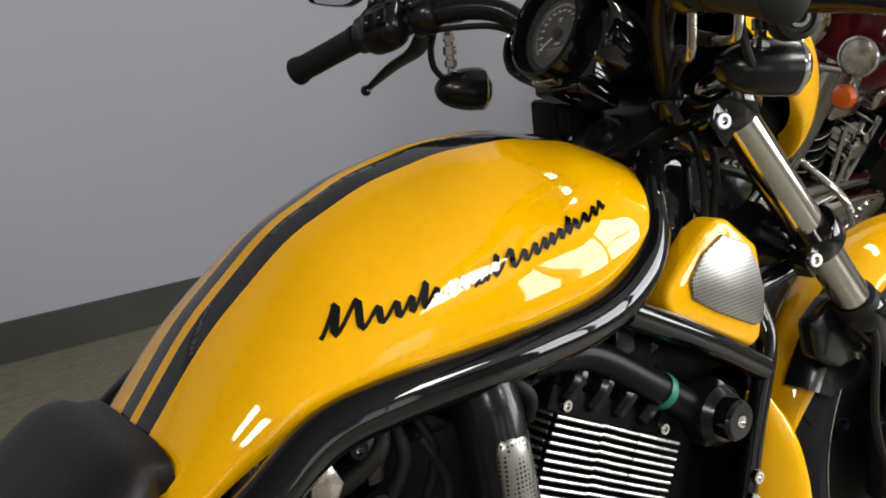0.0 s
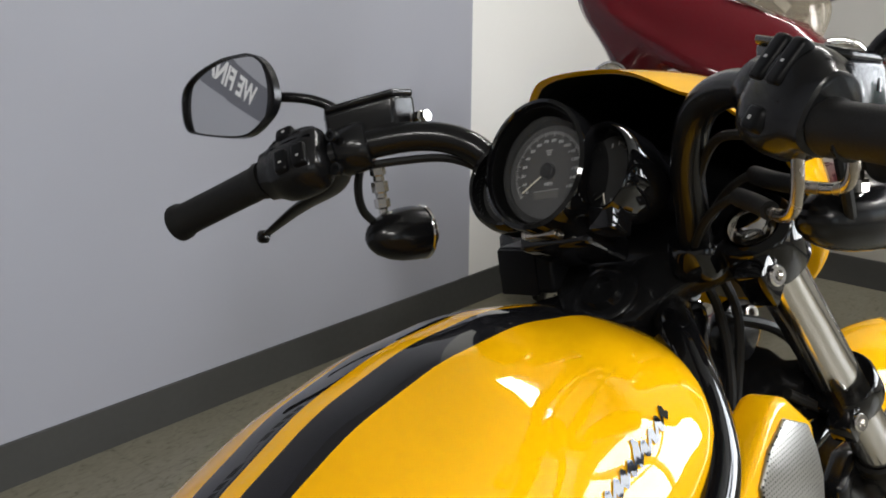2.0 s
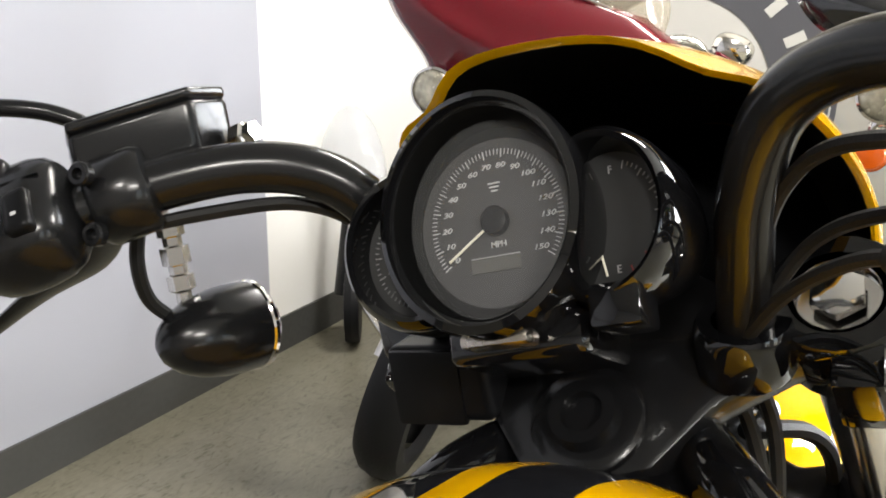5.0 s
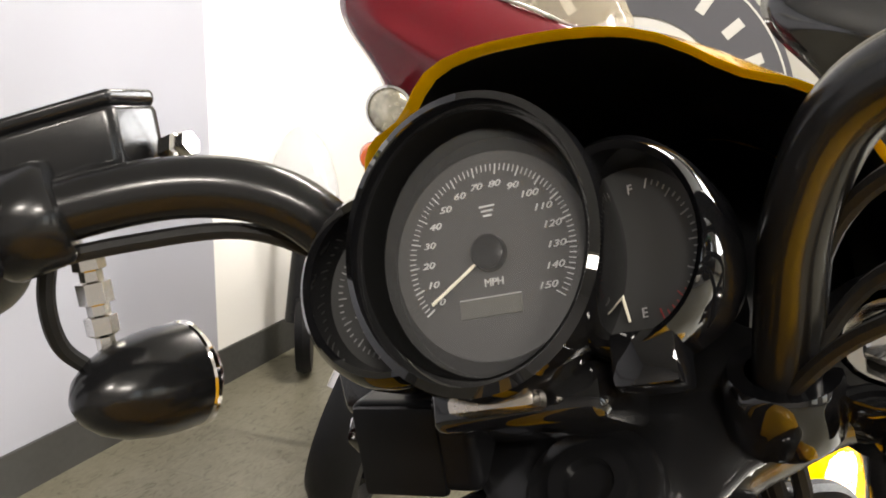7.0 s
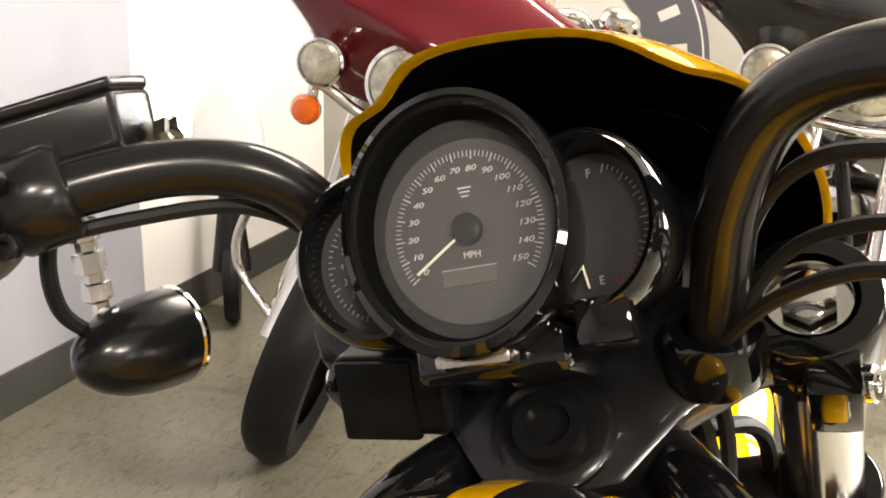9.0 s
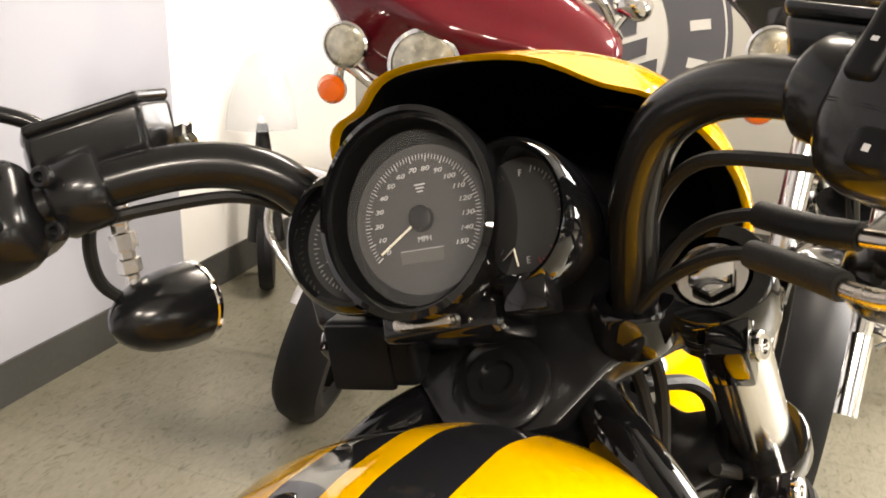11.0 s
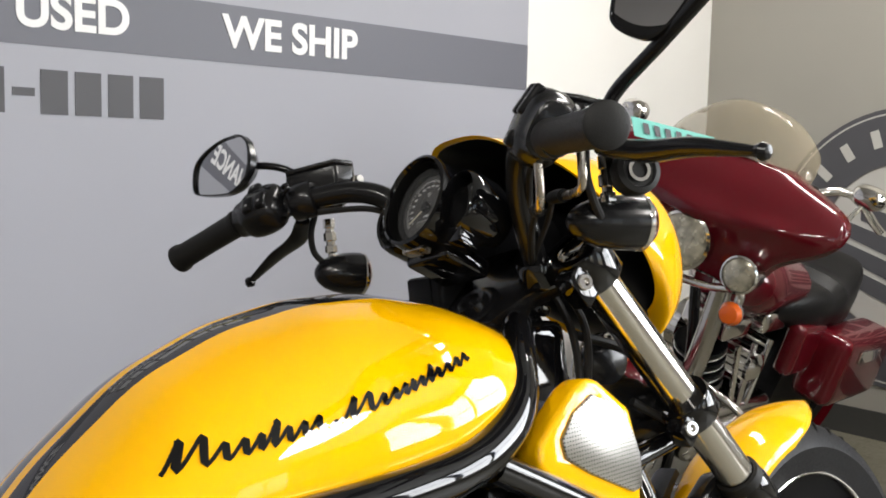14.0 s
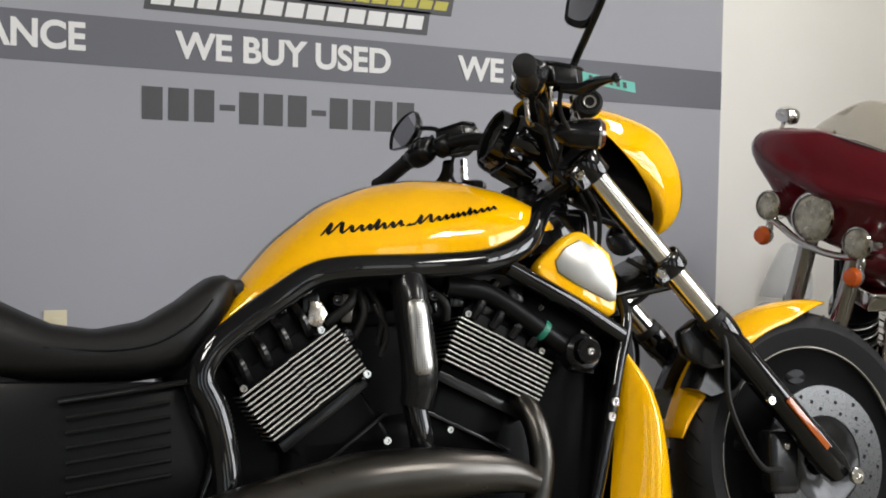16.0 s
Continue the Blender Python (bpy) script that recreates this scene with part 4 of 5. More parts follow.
# front fender: a thin arched shell, its tip lifted off the tyre
shell = []
for k in range(31):
    f = k / 30
    a = radians(71 + 97 * f)
    half = 0.071 * math.sin(min(1.0, f * 4.0 + 0.06) * math.pi / 2) * (1 if f < 0.5 else 1 - (f - 0.5) * 0.9)
    r = 0.343 + 0.018 * max(0.0, 1 - f / 0.3) ** 1.5
    drop = 0.044 * min(1.0, f * 3.0 + 0.1) * (1 - 0.92 * max(0.0, (f - 0.72) / 0.28) ** 1.3)
    ring = []
    for j in range(15):
        v = -1 + 2 * j / 14
        ring.append(W_C + Vector((math.cos(a) * (r - drop * abs(v) ** 2.4), v * half, math.sin(a) * (r - drop * abs(v) ** 2.4))))
    shell.append(ring)
fender = part("front_fender", loft(shell, False, False), YELLOW, bike, "short glossy yellow front fender")
sol = fender.modifiers.new("thick", "SOLIDIFY")
sol.thickness, sol.offset = 0.004, -1
for s in (-1, 1):
    brace = []
    for k in range(13):
        a = radians(127 + 25 * k / 12)
        swell = math.sin(math.pi * (0.12 + 0.76 * k / 12))
        brace.append([W_C + Vector((math.cos(a) * r, s * y, math.sin(a) * r)) for r, y in ((0.362, 0.030), (0.360, 0.062), (0.348, 0.078), (0.348 - 0.075 * swell, 0.082), (0.345 - 0.080 * swell, 0.076), (0.350, 0.030))])
    part("fender_brace", loft(brace), SATIN, bike, "black fender brace")
part("fender_bracket", slab([(0.205, -0.108, 0.565), (0.25, -0.108, 0.592), (0.345, -0.108, 0.588), (0.372, -0.108, 0.545), (0.345, -0.108, 0.49), (0.27, -0.108, 0.485), (0.215, -0.108, 0.515)], (0, 0.03, 0), 0.010, 3), SATIN, bike, "black fender bracket behind the fork")
part("bracket_bolt", bolt((0.30, -0.110, 0.50), (0, -1, 0), 0.007, 0.006), STEEL, bike)
# ---- headlamp cowl ----
cowl = []
R_UP = Vector((-0.132, 0, 0.126))
C0 = Vector((0.075, 0, 0.925))
NOSE = Vector((0.292, 0, 0.862))
for k in range(21):
    f = k / 20
    g = math.sqrt(max(0.0, 1 - f ** 2.3))
    c = C0.lerp(NOSE, f)
    upv = R_UP.lerp(Vector((0.0, 0, 0.15)), min(1.0, f * 1.5))
    ring = []
    for j in range(80):
        a = 2 * math.pi * j / 80
        sy, cz = math.sin(a), math.cos(a)
        wave = 1 - 0.09 * math.exp(-((abs(sy) - 0.52) / 0.16) ** 2) * max(0.0, 1 - f / 0.4) if cz > 0 else 1.0
        ring.append(c + upv * cz * (0.06 + 0.94 * g) * wave + Vector((0, 0.142 * math.copysign(abs(sy) ** 0.85, sy) * (0.05 + 0.95 * g), 0)))
    cowl.append(ring)
part("headlamp_cowl", loft(cowl, True, False), YELLOW, bike, "rounded yellow headlamp cowl")
inner = [[c_ + (C0.lerp(NOSE, k / 20) - c_) * 0.035 + Vector((0.003, 0, 0)) for c_ in ring] for k, ring in enumerate(cowl)]
part("cowl_lining", loft(inner, True, False), MATTE, bike, "black inside of the cowl")
part("cowl_edge", loft([cowl[0], [c_ * 0.5 + d_ * 0.5 - Vector((0.0025, 0, -0.001)) for c_, d_ in zip(cowl[0], inner[0])], inner[0]], True, False), YELLOW, bike)
part("headlamp_bucket", tube([(0.05, 0, 0.90), (0.22, 0, 0.875)], [0.06, 0.10], 24), MATTE, bike)

# ---- gauges ----
G_N = Vector((-0.90, -0.02, 0.43)).normalized()
# x of G runs across, y up the face
G = Matrix((Vector((0, -1, 0)) - G_N * Vector((0, -1, 0)).dot(G_N), Vector((0, 0, 1)) - G_N * G_N.z, G_N)).transposed().to_4x4()
for col in range(2):
    v = Vector([G[r][col] for r in range(3)]).normalized()
    for r in range(3):
        G[r][col] = v[r]
G = G @ pose(0, 0, 0, 0, 0, 6)
G.translation = (-0.101, 0.010, 0.968)
G_FULL = G.copy()
G = G @ Matrix.Diagonal((0.82, 0.94, 0.95, 1))
gauge = part("speedometer", lathe([(0.052, 0.0), (0.0535, 0.010), (0.0555, 0.024), (0.0585, 0.029), (0.0625, 0.027), (0.0640, 0.018), (0.0630, 0.0), (0.058, -0.03), (0.048, -0.06), (0.03, -0.075), (0, -0.08)], G, 64), GLOSS, bike, "gloss black speedometer with a deep bezel")
part("bezel_lining", lathe([(0.0515, 0.001), (0.0528, 0.010), (0.0548, 0.023), (0.0553, 0.0235)], G, 64), DEEP_BLACK, gauge, "matte black inside of the bezel")
part("dial_surround", lathe([(0.0530, 0.0008), (0.0, 0.0006)], G, 48), DEEP_BLACK, gauge)
GF = G @ Matrix.Diagonal((0.95, 0.86, 1, 1))
GD = G @ Matrix.Diagonal((0.87, 0.80, 1, 1))
face = part("dial", lathe([(0.0525, 0.0008), (0.0525, 0.0014), (0, 0.0014)], GF, 48), DIAL, gauge, "dark grey dial with white figures")
for name, off, tilt in (("tachometer", -0.058, 0), ("fuel_gauge", 0.058, 0)):
    Gs = G_FULL @ Matrix.Translation((off * 0.9, -0.004, -0.018)) @ pose(0, 0, 0, 0, 10 if off < 0 else -10, 0) @ Matrix.Diagonal((0.72, 0.82, 1, 1))
    g2 = part(name, lathe([(0.041, 0.0), (0.0425, 0.010), (0.0445, 0.019), (0.048, 0.021), (0.0515, 0.017), (0.0525, 0.006), (0.050, -0.02), (0.04, -0.045), (0, -0.055)], Gs, 56), GLOSS, bike, "gloss black side gauge")
    part("dial", lathe([(0.0415, 0.0012), (0, 0.0012)], Gs, 40), DIAL_DARK, g2, "dark small dial")
    for k in range(25):
        a = radians(110 + 140 * k / 24 if off < 0 else 70 - 140 * k / 24)
        r0 = 0.0335 if k % 4 else 0.031
        part("tick", box((r0, -0.0003, 0.0013), (0.036, 0.0003, 0.0019), 0, 2, Gs @ pose(0, 0, 0, 0, 0, math.degrees(a))), PRINT_DIM if (off < 0 or k < 19) else PRINT_RED, g2)
    if off > 0:
        for w, px, py in (("F", 0.002, 0.030), ("E", 0.002, -0.030)):
            letters(w, 0.0068, Gs @ Matrix.Translation((px, py, 0.0018)), PRINT_DIM, g2, "figure")
        part("gauge_needle", box((-0.002, -0.0007, 0.003), (0.030, 0.0007, 0.004), 0.0002, 1, Gs @ Matrix.Translation((-0.012, -0.004, 0)) @ pose(0, 0, 0, 0, 0, -78)), NEEDLE, g2, "cream needle")
    else:
        for k in range(7):
            a = radians(118 + 124 * k / 6)
            letters("7654321"[k], 0.0056, Gs @ Matrix.Translation((0.0265 * math.cos(a), 0.0265 * math.sin(a), 0.0018)), PRINT_DIM, g2, "figure")
# speed scale from 0 at lower left to 150 at lower right
for k in range(76):
    v = 2 * k
    a = 215 - 250 * v / 150
    r0 = 0.0435 if v % 10 == 0 else 0.0455
    part("tick", box((r0, -0.00032 if v % 10 == 0 else -0.0002, 0.0015), (0.0492, 0.00032 if v % 10 == 0 else 0.0002, 0.0021), 0, 2, GD @ pose(0, 0, 0, 0, 0, a)), PRINT, gauge)
for v in range(0, 151, 10):
    a = radians(215 - 250 * v / 150)
    letters(str(v), 0.0049, GD @ Matrix.Translation((0.0378 * math.cos(a), 0.0378 * math.sin(a), 0.0020)), PRINT, gauge, "figure", wide=1.5, shear=0.25)
letters("MPH", 0.0058, GD @ Matrix.Translation((0.001, -0.0155, 0.0020)), PRINT, gauge, "figure")
part("lcd", box((-0.020, -0.033, 0.0015), (0.016, -0.023, 0.0020), 0.0003, 1, GD), LCD, gauge, "dull green odometer window")
for z0, z1 in ((-0.0232, -0.0226), ):
    part("lcd_edge", box((-0.020, z0, 0.0015), (0.016, z1, 0.0024), 0, 1, GD), PRINT_DIM, gauge)
part("needle", box((0.0, -0.0009, 0.0035), (0.0425, 0.0009, 0.0045), 0.0003, 1, GD @ pose(0, 0, 0, 0, 0, 213)), NEEDLE, gauge, "cream speedometer needle")
part("needle_hub", lathe([(0.0098, 0.001), (0.0094, 0.006), (0.008, 0.0068), (0, 0.0068)], GD, 28), MATTE, gauge)
for k in range(3):
    part("dial_mark", box((-0.0045 + 0.001 * k, 0.0255 - 0.0026 * k, 0.0015), (0.0045 - 0.001 * k, 0.0265 - 0.0026 * k, 0.0021), 0, 1, GD), PRINT, gauge)
part("gauge_lens", lathe([(0.0530, 0.009), (0.03, 0.0092), (0, 0.0093)], G, 40), glass("gauge_glass", (0.8, 0.8, 0.8), 0.02, 0.05), gauge, "clear gauge glass")
part("gauge_bracket", box((-0.045, -0.070, -0.085), (0.045, -0.045, -0.01), 0.008, 3, G), GLOSS, bike)
part("gauge_badge", box((0.052, -0.062, -0.03), (0.082, -0.040, 0.004), 0.004, 2, G), GLOSS, bike, "gloss black gauge mount block")
part("gauge_trim", box((-0.022, -0.066, -0.004), (0.02, -0.058, 0.014), 0.003, 2, G), EXHAUST_LIGHT, bike, "bright trim under the speedometer")

# ---- handlebar and controls ----
for s in (-1, 1):
    dip = 0.012 if s > 0 else 0.0
    bar = [(-0.020, 0.082 * s, 0.878), (-0.040, 0.090 * s, 0.920), (-0.058, 0.100 * s, 0.965), (-0.076, 0.122 * s, 1.005 - dip * 0.7), (-0.100, 0.158 * s, 1.022 - dip), (-0.134, 0.204 * s, 1.020 - dip), (-0.167, 0.246 * s, 1.006 - dip * 0.7), (-0.198, 0.285 * s, 0.988)]
    part("handlebar", tube(bar, 0.0145, 18, 8), SATIN, bike, "satin black curved handlebar")
    part("bar_clamp", lathe([(0.0166, -0.016), (0.024, -0.016), (0.026, -0.012), (0.026, 0.012), (0.024, 0.016), (0.0166, 0.016)], frame_to(bar[0], (-0.3, 0.1 * s, 1)), 20), GLOSS, bike)
    g0, g1 = Vector((-0.196, 0.283, 0.989)) if s > 0 else Vector((-0.184, -0.265, 0.996)), Vector((-0.233, 0.396, 0.952)) if s > 0 else Vector((-0.258, -0.391, 0.980))
    gl = (g1 - g0).length
    gd = g1 - g0
    grip = part("grip", lathe([(0.0, 0.0), (0.0185, 0.0), (0.0190, 0.006), (0.0172, 0.010), (0.0168, gl * 0.5), (0.0172, gl - 0.014), (0.0195, gl - 0.009), (0.0198, gl - 0.002), (0.0170, gl), (0, gl + 0.0005)], frame_to(g0, gd), 28), RUBBER, bike, "black rubber handlebar grip")
    # switch housing: two halves with rounded corners
    per = Vector((-0.140, 0.212 * s, 1.0185 - dip))
    pd = g0 - per
    yv = (pd.normalized() + gd.normalized()).normalized()
    xv = Vector((-0.75, 0, 0.66)) if s > 0 else Vector((-0.94, 0, 0.34))
    xv = (xv - yv * xv.dot(yv)).normalized()
    zv = xv.cross(yv)
    H = Matrix((xv, yv, zv)).transposed().to_4x4()
    H.translation = g0 + (Vector((0.004, 0, 0.002)) if s > 0 else Vector((0.002, 0.0, 0.004)))
    rings_ = []
    for u_, k_ in ((-0.068, 0.50), (-0.066, 0.72), (-0.061, 0.88), (-0.053, 0.97), (-0.041, 1.0), (-0.028, 0.98), (-0.019, 0.92), (-0.013, 0.82), (-0.008, 0.74), (0.000, 0.70), (0.002, 0.62)):
        ring_ = []
        for j in range(28):
            a = 2 * math.pi * j / 28
            ca, sa = math.cos(a), math.sin(a)
            ring_.append(H @ Vector((0.002 + 0.0275 * k_ * math.copysign(abs(ca) ** 0.72, ca), u_, 0.004 * k_ + (0.035 if s > 0 else 0.039) * k_ * math.copysign(abs(sa) ** 0.75, sa))))
        rings_.append(ring_)
    sw = part("switch_housing", loft(rings_), SATIN, bike, "black handlebar switch housing")
    part("housing_seam", loft([[H @ Vector((0.002 + (0.0275 * k_ + 0.0004) * math.copysign(abs(math.cos(a)) ** 0.72, math.cos(a)) , u_, -0.003 + dz_)) for a in (0.0, math.pi)] for u_, k_, dz_ in ((-0.062, 0.90, 0), (-0.041, 1.0, 0), (-0.019, 0.92, 0), (-0.019, 0.92, 0.0012), (-0.041, 1.0, 0.0012), (-0.062, 0.90, 0.0012))], False, False), GLOSS, sw)
    for k in range(2):
        part("switch", box((0.018, -0.058 + 0.019 * k, 0.001), (0.0335, -0.043 + 0.019 * k, 0.027 if s > 0 else 0.036), 0.0045, 3, H @ pose(0, 0, 0, 0, -10, 0)), MATTE, sw, "black rocker switch")
        part("switch_mark", box((0.0334, -0.052 + 0.019 * k, 0.016), (0.0337, -0.049 + 0.019 * k, 0.018), 0, 1, H @ pose(0, 0, 0, 0, -10, 0)), PRINT, sw)
    part("turn_switch", box((0.016, -0.044, -0.026), (0.0305, -0.024, -0.008), 0.006, 3, H), MATTE, sw)
    part("switch_mark", box((0.0303, -0.036, -0.019), (0.0306, -0.033, -0.016), 0, 1, H), PRINT, sw)
    # lever perch, clamp and reservoir
    perch = part("lever_perch", join(lathe([(0.0145, -0.017), (0.022, -0.016), (0.0245, -0.012), (0.0245, 0.012), (0.022, 0.016), (0.0145, 0.017)], frame_to(per, pd), 24), box((0.012, -0.022, -0.012), (0.052, 0.022, 0.014), 0.008, 3, Matrix.Translation(per))), SATIN, bike, "black lever perch and clamp")
    for dz in (0.016, -0.016):
        part("perch_bolt", bolt(per + Vector((-0.027 if s > 0 else 0.050, -0.004 * s, dz * (1 if s > 0 else 0.5))), (-s, -0.2 * s, 0.2), 0.0065, 0.006), SATIN, perch)
    ball = Vector((-0.114, 0.412, 0.914)) if s > 0 else Vector((-0.122, -0.440, 0.953))
    piv = Vector((-0.110, 0.262 * s, 0.985 if s > 0 else 0.992))
    part("lever", tube([piv, piv.lerp(ball, 0.25) + Vector((0.012, 0, -0.004)), piv.lerp(ball, 0.6) + Vector((0.008, 0, 0.002)), ball], [0.012, 0.0155, 0.0125, 0.006], 14, 6, 0.42 if s > 0 else 0.75), SATIN, bike, "black control lever with ball end")
    part("lever_ball", lathe([(0, -0.0085), (0.006, -0.006), (0.0085, 0), (0.006, 0.006), (0, 0.0085)], frame_to(ball, ball - piv), 16), SATIN, bike)
    res = [(-0.149, 0.236 * s), (-0.128, 0.262 * s), (-0.088, 0.271 * s), (-0.060, 0.252 * s), (-0.056, 0.207 * s), (-0.074, 0.185 * s), (-0.103, 0.186 * s)]
    tilt = Vector((0.10, 0.28 * s, 1)).normalized()
    lid_z = [1.052 - 0.10 * (x + 0.1) - 0.28 * (abs(y) - 0.21) for x, y in res]
    body = part("reservoir", slab([Vector((x, y, z - 0.040)) for (x, y), z in zip(res, lid_z)], Vector((0, 0, 0.0345)), 0.004, 3), SATIN, bike, "black fluid reservoir on the handlebar")
    cx, cy = sum(p[0] for p in res) / 7, sum(p[1] for p in res) / 7
    part("reservoir_cap", slab([Vector((x, y, z - 0.0058)) for (x, y), z in zip(res, lid_z)], Vector((0, 0, 0.0068)), 0.0025, 3), SATIN, body)
    part("cap_screw", lathe([(0.004, 0), (0.004, 0.0012), (0, 0.0012)], frame_to((cx - 0.016, cy + 0.014 * s, 1.0535 - 0.10 * (cx + 0.084) - 0.28 * (abs(cy) + 0.014 - 0.21)), tilt), 12), STEEL, body)
    part("banjo_bolt", lathe([(0.008, 0), (0.008, 0.008), (0.006, 0.009), (0.006, 0.015), (0, 0.015)], frame_to((-0.080, 0.178 * s, 1.026), (0, -s, 0.2)), 6), STEEL, bike, "steel banjo bolt")
    # cable under the bar
    part("control_cable", tube([(-0.150, 0.222 * s, 0.987), (-0.118, 0.182 * s, 0.989), (-0.083, 0.142 * s, 0.985), (-0.060, 0.116 * s, 0.965), (-0.047, 0.098 * s, 0.930), (-0.015, 0.07 * s, 0.87)], 0.004, 8), RUBBER, bike, "black control cable")
    # turn signal: stem of nuts and a bullet body
    st = Vector((-0.081, 0.244 * s, 0.985))
    sb = Vector((-0.082, 0.243 * s, 0.932))
    stem = part("signal_stem", lathe([(0.0085, 0), (0.0085, 0.012), (0.006, 0.013), (0.006, 0.018), (0.009, 0.019), (0.009, 0.030), (0.006, 0.031), (0.006, 0.036), (0.0085, 0.037), (0.0085, 0.046), (0.005, 0.048), (0.005, 0.056)], frame_to(st, sb - st), 6), STEEL, bike, "chrome signal stem nuts")
    sig_d = Vector((0.93, -0.24 if s > 0 else -0.35, -0.08)).normalized()
    sc = Vector((-0.074, 0.228, 0.905)) if s > 0 else Vector((-0.064, -0.233, 0.916))
    SG = frame_to(sc + Vector((0, 0, 0.003)), sig_d) @ Matrix.Diagonal((1.0, 1.0, 0.80 if s > 0 else 1.0, 1))
    sig = part("turn_signal", lathe([(0, -0.054), (0.006, -0.0525), (0.013, -0.047), (0.0195, -0.037), (0.0248, -0.022), (0.0280, -0.003), (0.0290, 0.014), (0.0285, 0.028)], SG, 32), SATIN, bike, "black bullet turn signal with chrome rim")
    part("signal_rim", lathe([(0.0285, 0.027), (0.0295, 0.0285), (0.0295, 0.0315), (0.027, 0.0325)], SG, 32), CHROME, sig)
    part("signal_lens", lathe([(0.0275, 0.033), (0.022, 0.040), (0, 0.044)], SG, 28), mat("smoked_lens", (0.10, 0.02, 0.005), 0.15, 0, 0.8), sig)
    part("signal_wire", tube([(-0.105, 0.240 * s, 0.992), (-0.112, 0.244 * s, 0.965), (-0.108, 0.246 * s, 0.940), (-0.094, 0.242 * s, 0.922)], 0.0045, 8), RUBBER, bike)
# steel lines on the throttle side
ELBOWS = ([(-0.178, -0.242, 0.992), (-0.175, -0.238, 0.955), (-0.170, -0.231, 0.940), (-0.155, -0.215, 0.936), (-0.125, -0.187, 0.939)],
          [(-0.140, -0.264, 0.992), (-0.139, -0.261, 0.960), (-0.134, -0.251, 0.950), (-0.120, -0.225, 0.949), (-0.100, -0.190, 0.952)])
for pts in ELBOWS:
    part("throttle_line", tube(pts, 0.0046, 10), EXHAUST_LIGHT, bike, "steel throttle cable elbow")
    p = Vector(pts[-1])
    part("throttle_sleeve", tube([Vector(pts[-2]).lerp(p, 0.35), p, p + Vector((0.022, 0.024, 0.002))], 0.0072, 12), RUBBER, bike, "black rubber cable sleeve")
    part("throttle_cable", tube([p, p + Vector((0.03, 0.032, 0.0)), p + Vector((0.06, 0.07, -0.02)), (-0.035, -0.085, 0.885), (0.0, -0.05, 0.84)], 0.0038, 8), RUBBER, bike, "thin black throttle cable")
# round rubber-cased button unit below the brake lever
KN = frame_to((-0.068, -0.273, 0.966), (-0.45, -1, 0.1))
knob = part("lever_damper", lathe([(0.018, -0.022), (0.023, -0.018), (0.0245, -0.004), (0.0235, 0.003), (0.018, 0.005), (0.0165, 0.002), (0.0, 0.002)], KN, 28), RUBBER, bike, "round black rubber-cased button")
part("damper_ring", lathe([(0.0125, 0.002), (0.012, 0.0045), (0.0085, 0.0045), (0.008, 0.002)], KN, 24), STEEL, knob)

# mirrors
MIRROR_EDGE = [(0.028, 0.046), (-0.01, 0.044), (-0.047, 0.033), (-0.068, 0.018), (-0.071, -0.002), (-0.064, -0.024), (-0.046, -0.032), (0.012, -0.039), (0.04, -0.036), (0.064, -0.02), (0.072, -0.004), (0.068, 0.015), (0.058, 0.031), (0.043, 0.042)]
for s, c, n, up in ((1, (-0.181, 0.344, 1.070), (-0.972, -0.046, 0.232), (0, 0, 1)), (-1, (-0.104, -0.349, 1.146), (-0.94, -0.28, 0.10), (0, 0, 1))):
    nv = (BIKE.to_3x3().inverted() @ Vector(n)).normalized()
    xv = Vector((0, -1, 0))
    xv = (xv - nv * xv.dot(nv)).normalized()
    yv = nv.cross(xv)
    MM = Matrix((xv, yv, nv)).transposed().to_4x4()
    MM.translation = c
    turn = Matrix.Identity(4) if s > 0 else pose(0, 0, 0, 0, 0, 66)
    outline = smooth_line([turn @ Vector((u, v * s, 0)) for u, v in MIRROR_EDGE + MIRROR_EDGE[:1]], 4)[:-1]
    if s < 0:
        outline.reverse()
    mirror = part("mirror", loft([[MM @ (p * 0.35 + Vector((0, 0, -0.026))) for p in outline], [MM @ (p * 0.8 + Vector((0, 0, -0.020))) for p in outline], [MM @ (p * 1.0 + Vector((0, 0, -0.006))) for p in outline],
                                  [MM @ (p * 1.0 + Vector((0, 0, 0.003))) for p in outline], [MM @ (p * 0.955 + Vector((0, 0, 0.004))) for p in outline], [MM @ (p * 0.94 + Vector((0, 0, 0.0))) for p in outline]]), SATIN, bike, "black oval rear-view mirror")
    dome = [[MM @ (p * 0.945 * k + Vector((0, 0, 0.0012 - (p * 0.945 * k).length_squared / 2.9))) for p in outline] for k in (1.0, 0.8, 0.6, 0.4, 0.2, 0.02)]
    part("mirror_glass", loft([[p - MM.to_3x3() @ Vector((0, 0, 0.002)) for p in dome[0]]] + dome), MIRROR, mirror, "reflecting convex mirror glass")
    if s > 0:
        stem_pts = [(-0.118, 0.240, 1.02), (-0.122, 0.243, 1.042), (-0.135, 0.256, 1.056), (-0.150, 0.276, 1.064), (-0.164, 0.302, 1.068)]
    else:
        stem_pts = [(-0.098, -0.262, 1.010), (-0.089, -0.270, 1.041), (-0.098, -0.340, 1.076), (-0.108, -0.402, 1.106), (-0.110, -0.409, 1.114), (-0.108, -0.402, 1.121), (-0.100, -0.372, 1.128)]
    part("mirror_stem", tube(stem_pts, 0.0052 if s > 0 else 0.0072, 10), SATIN, bike, "black mirror stem")
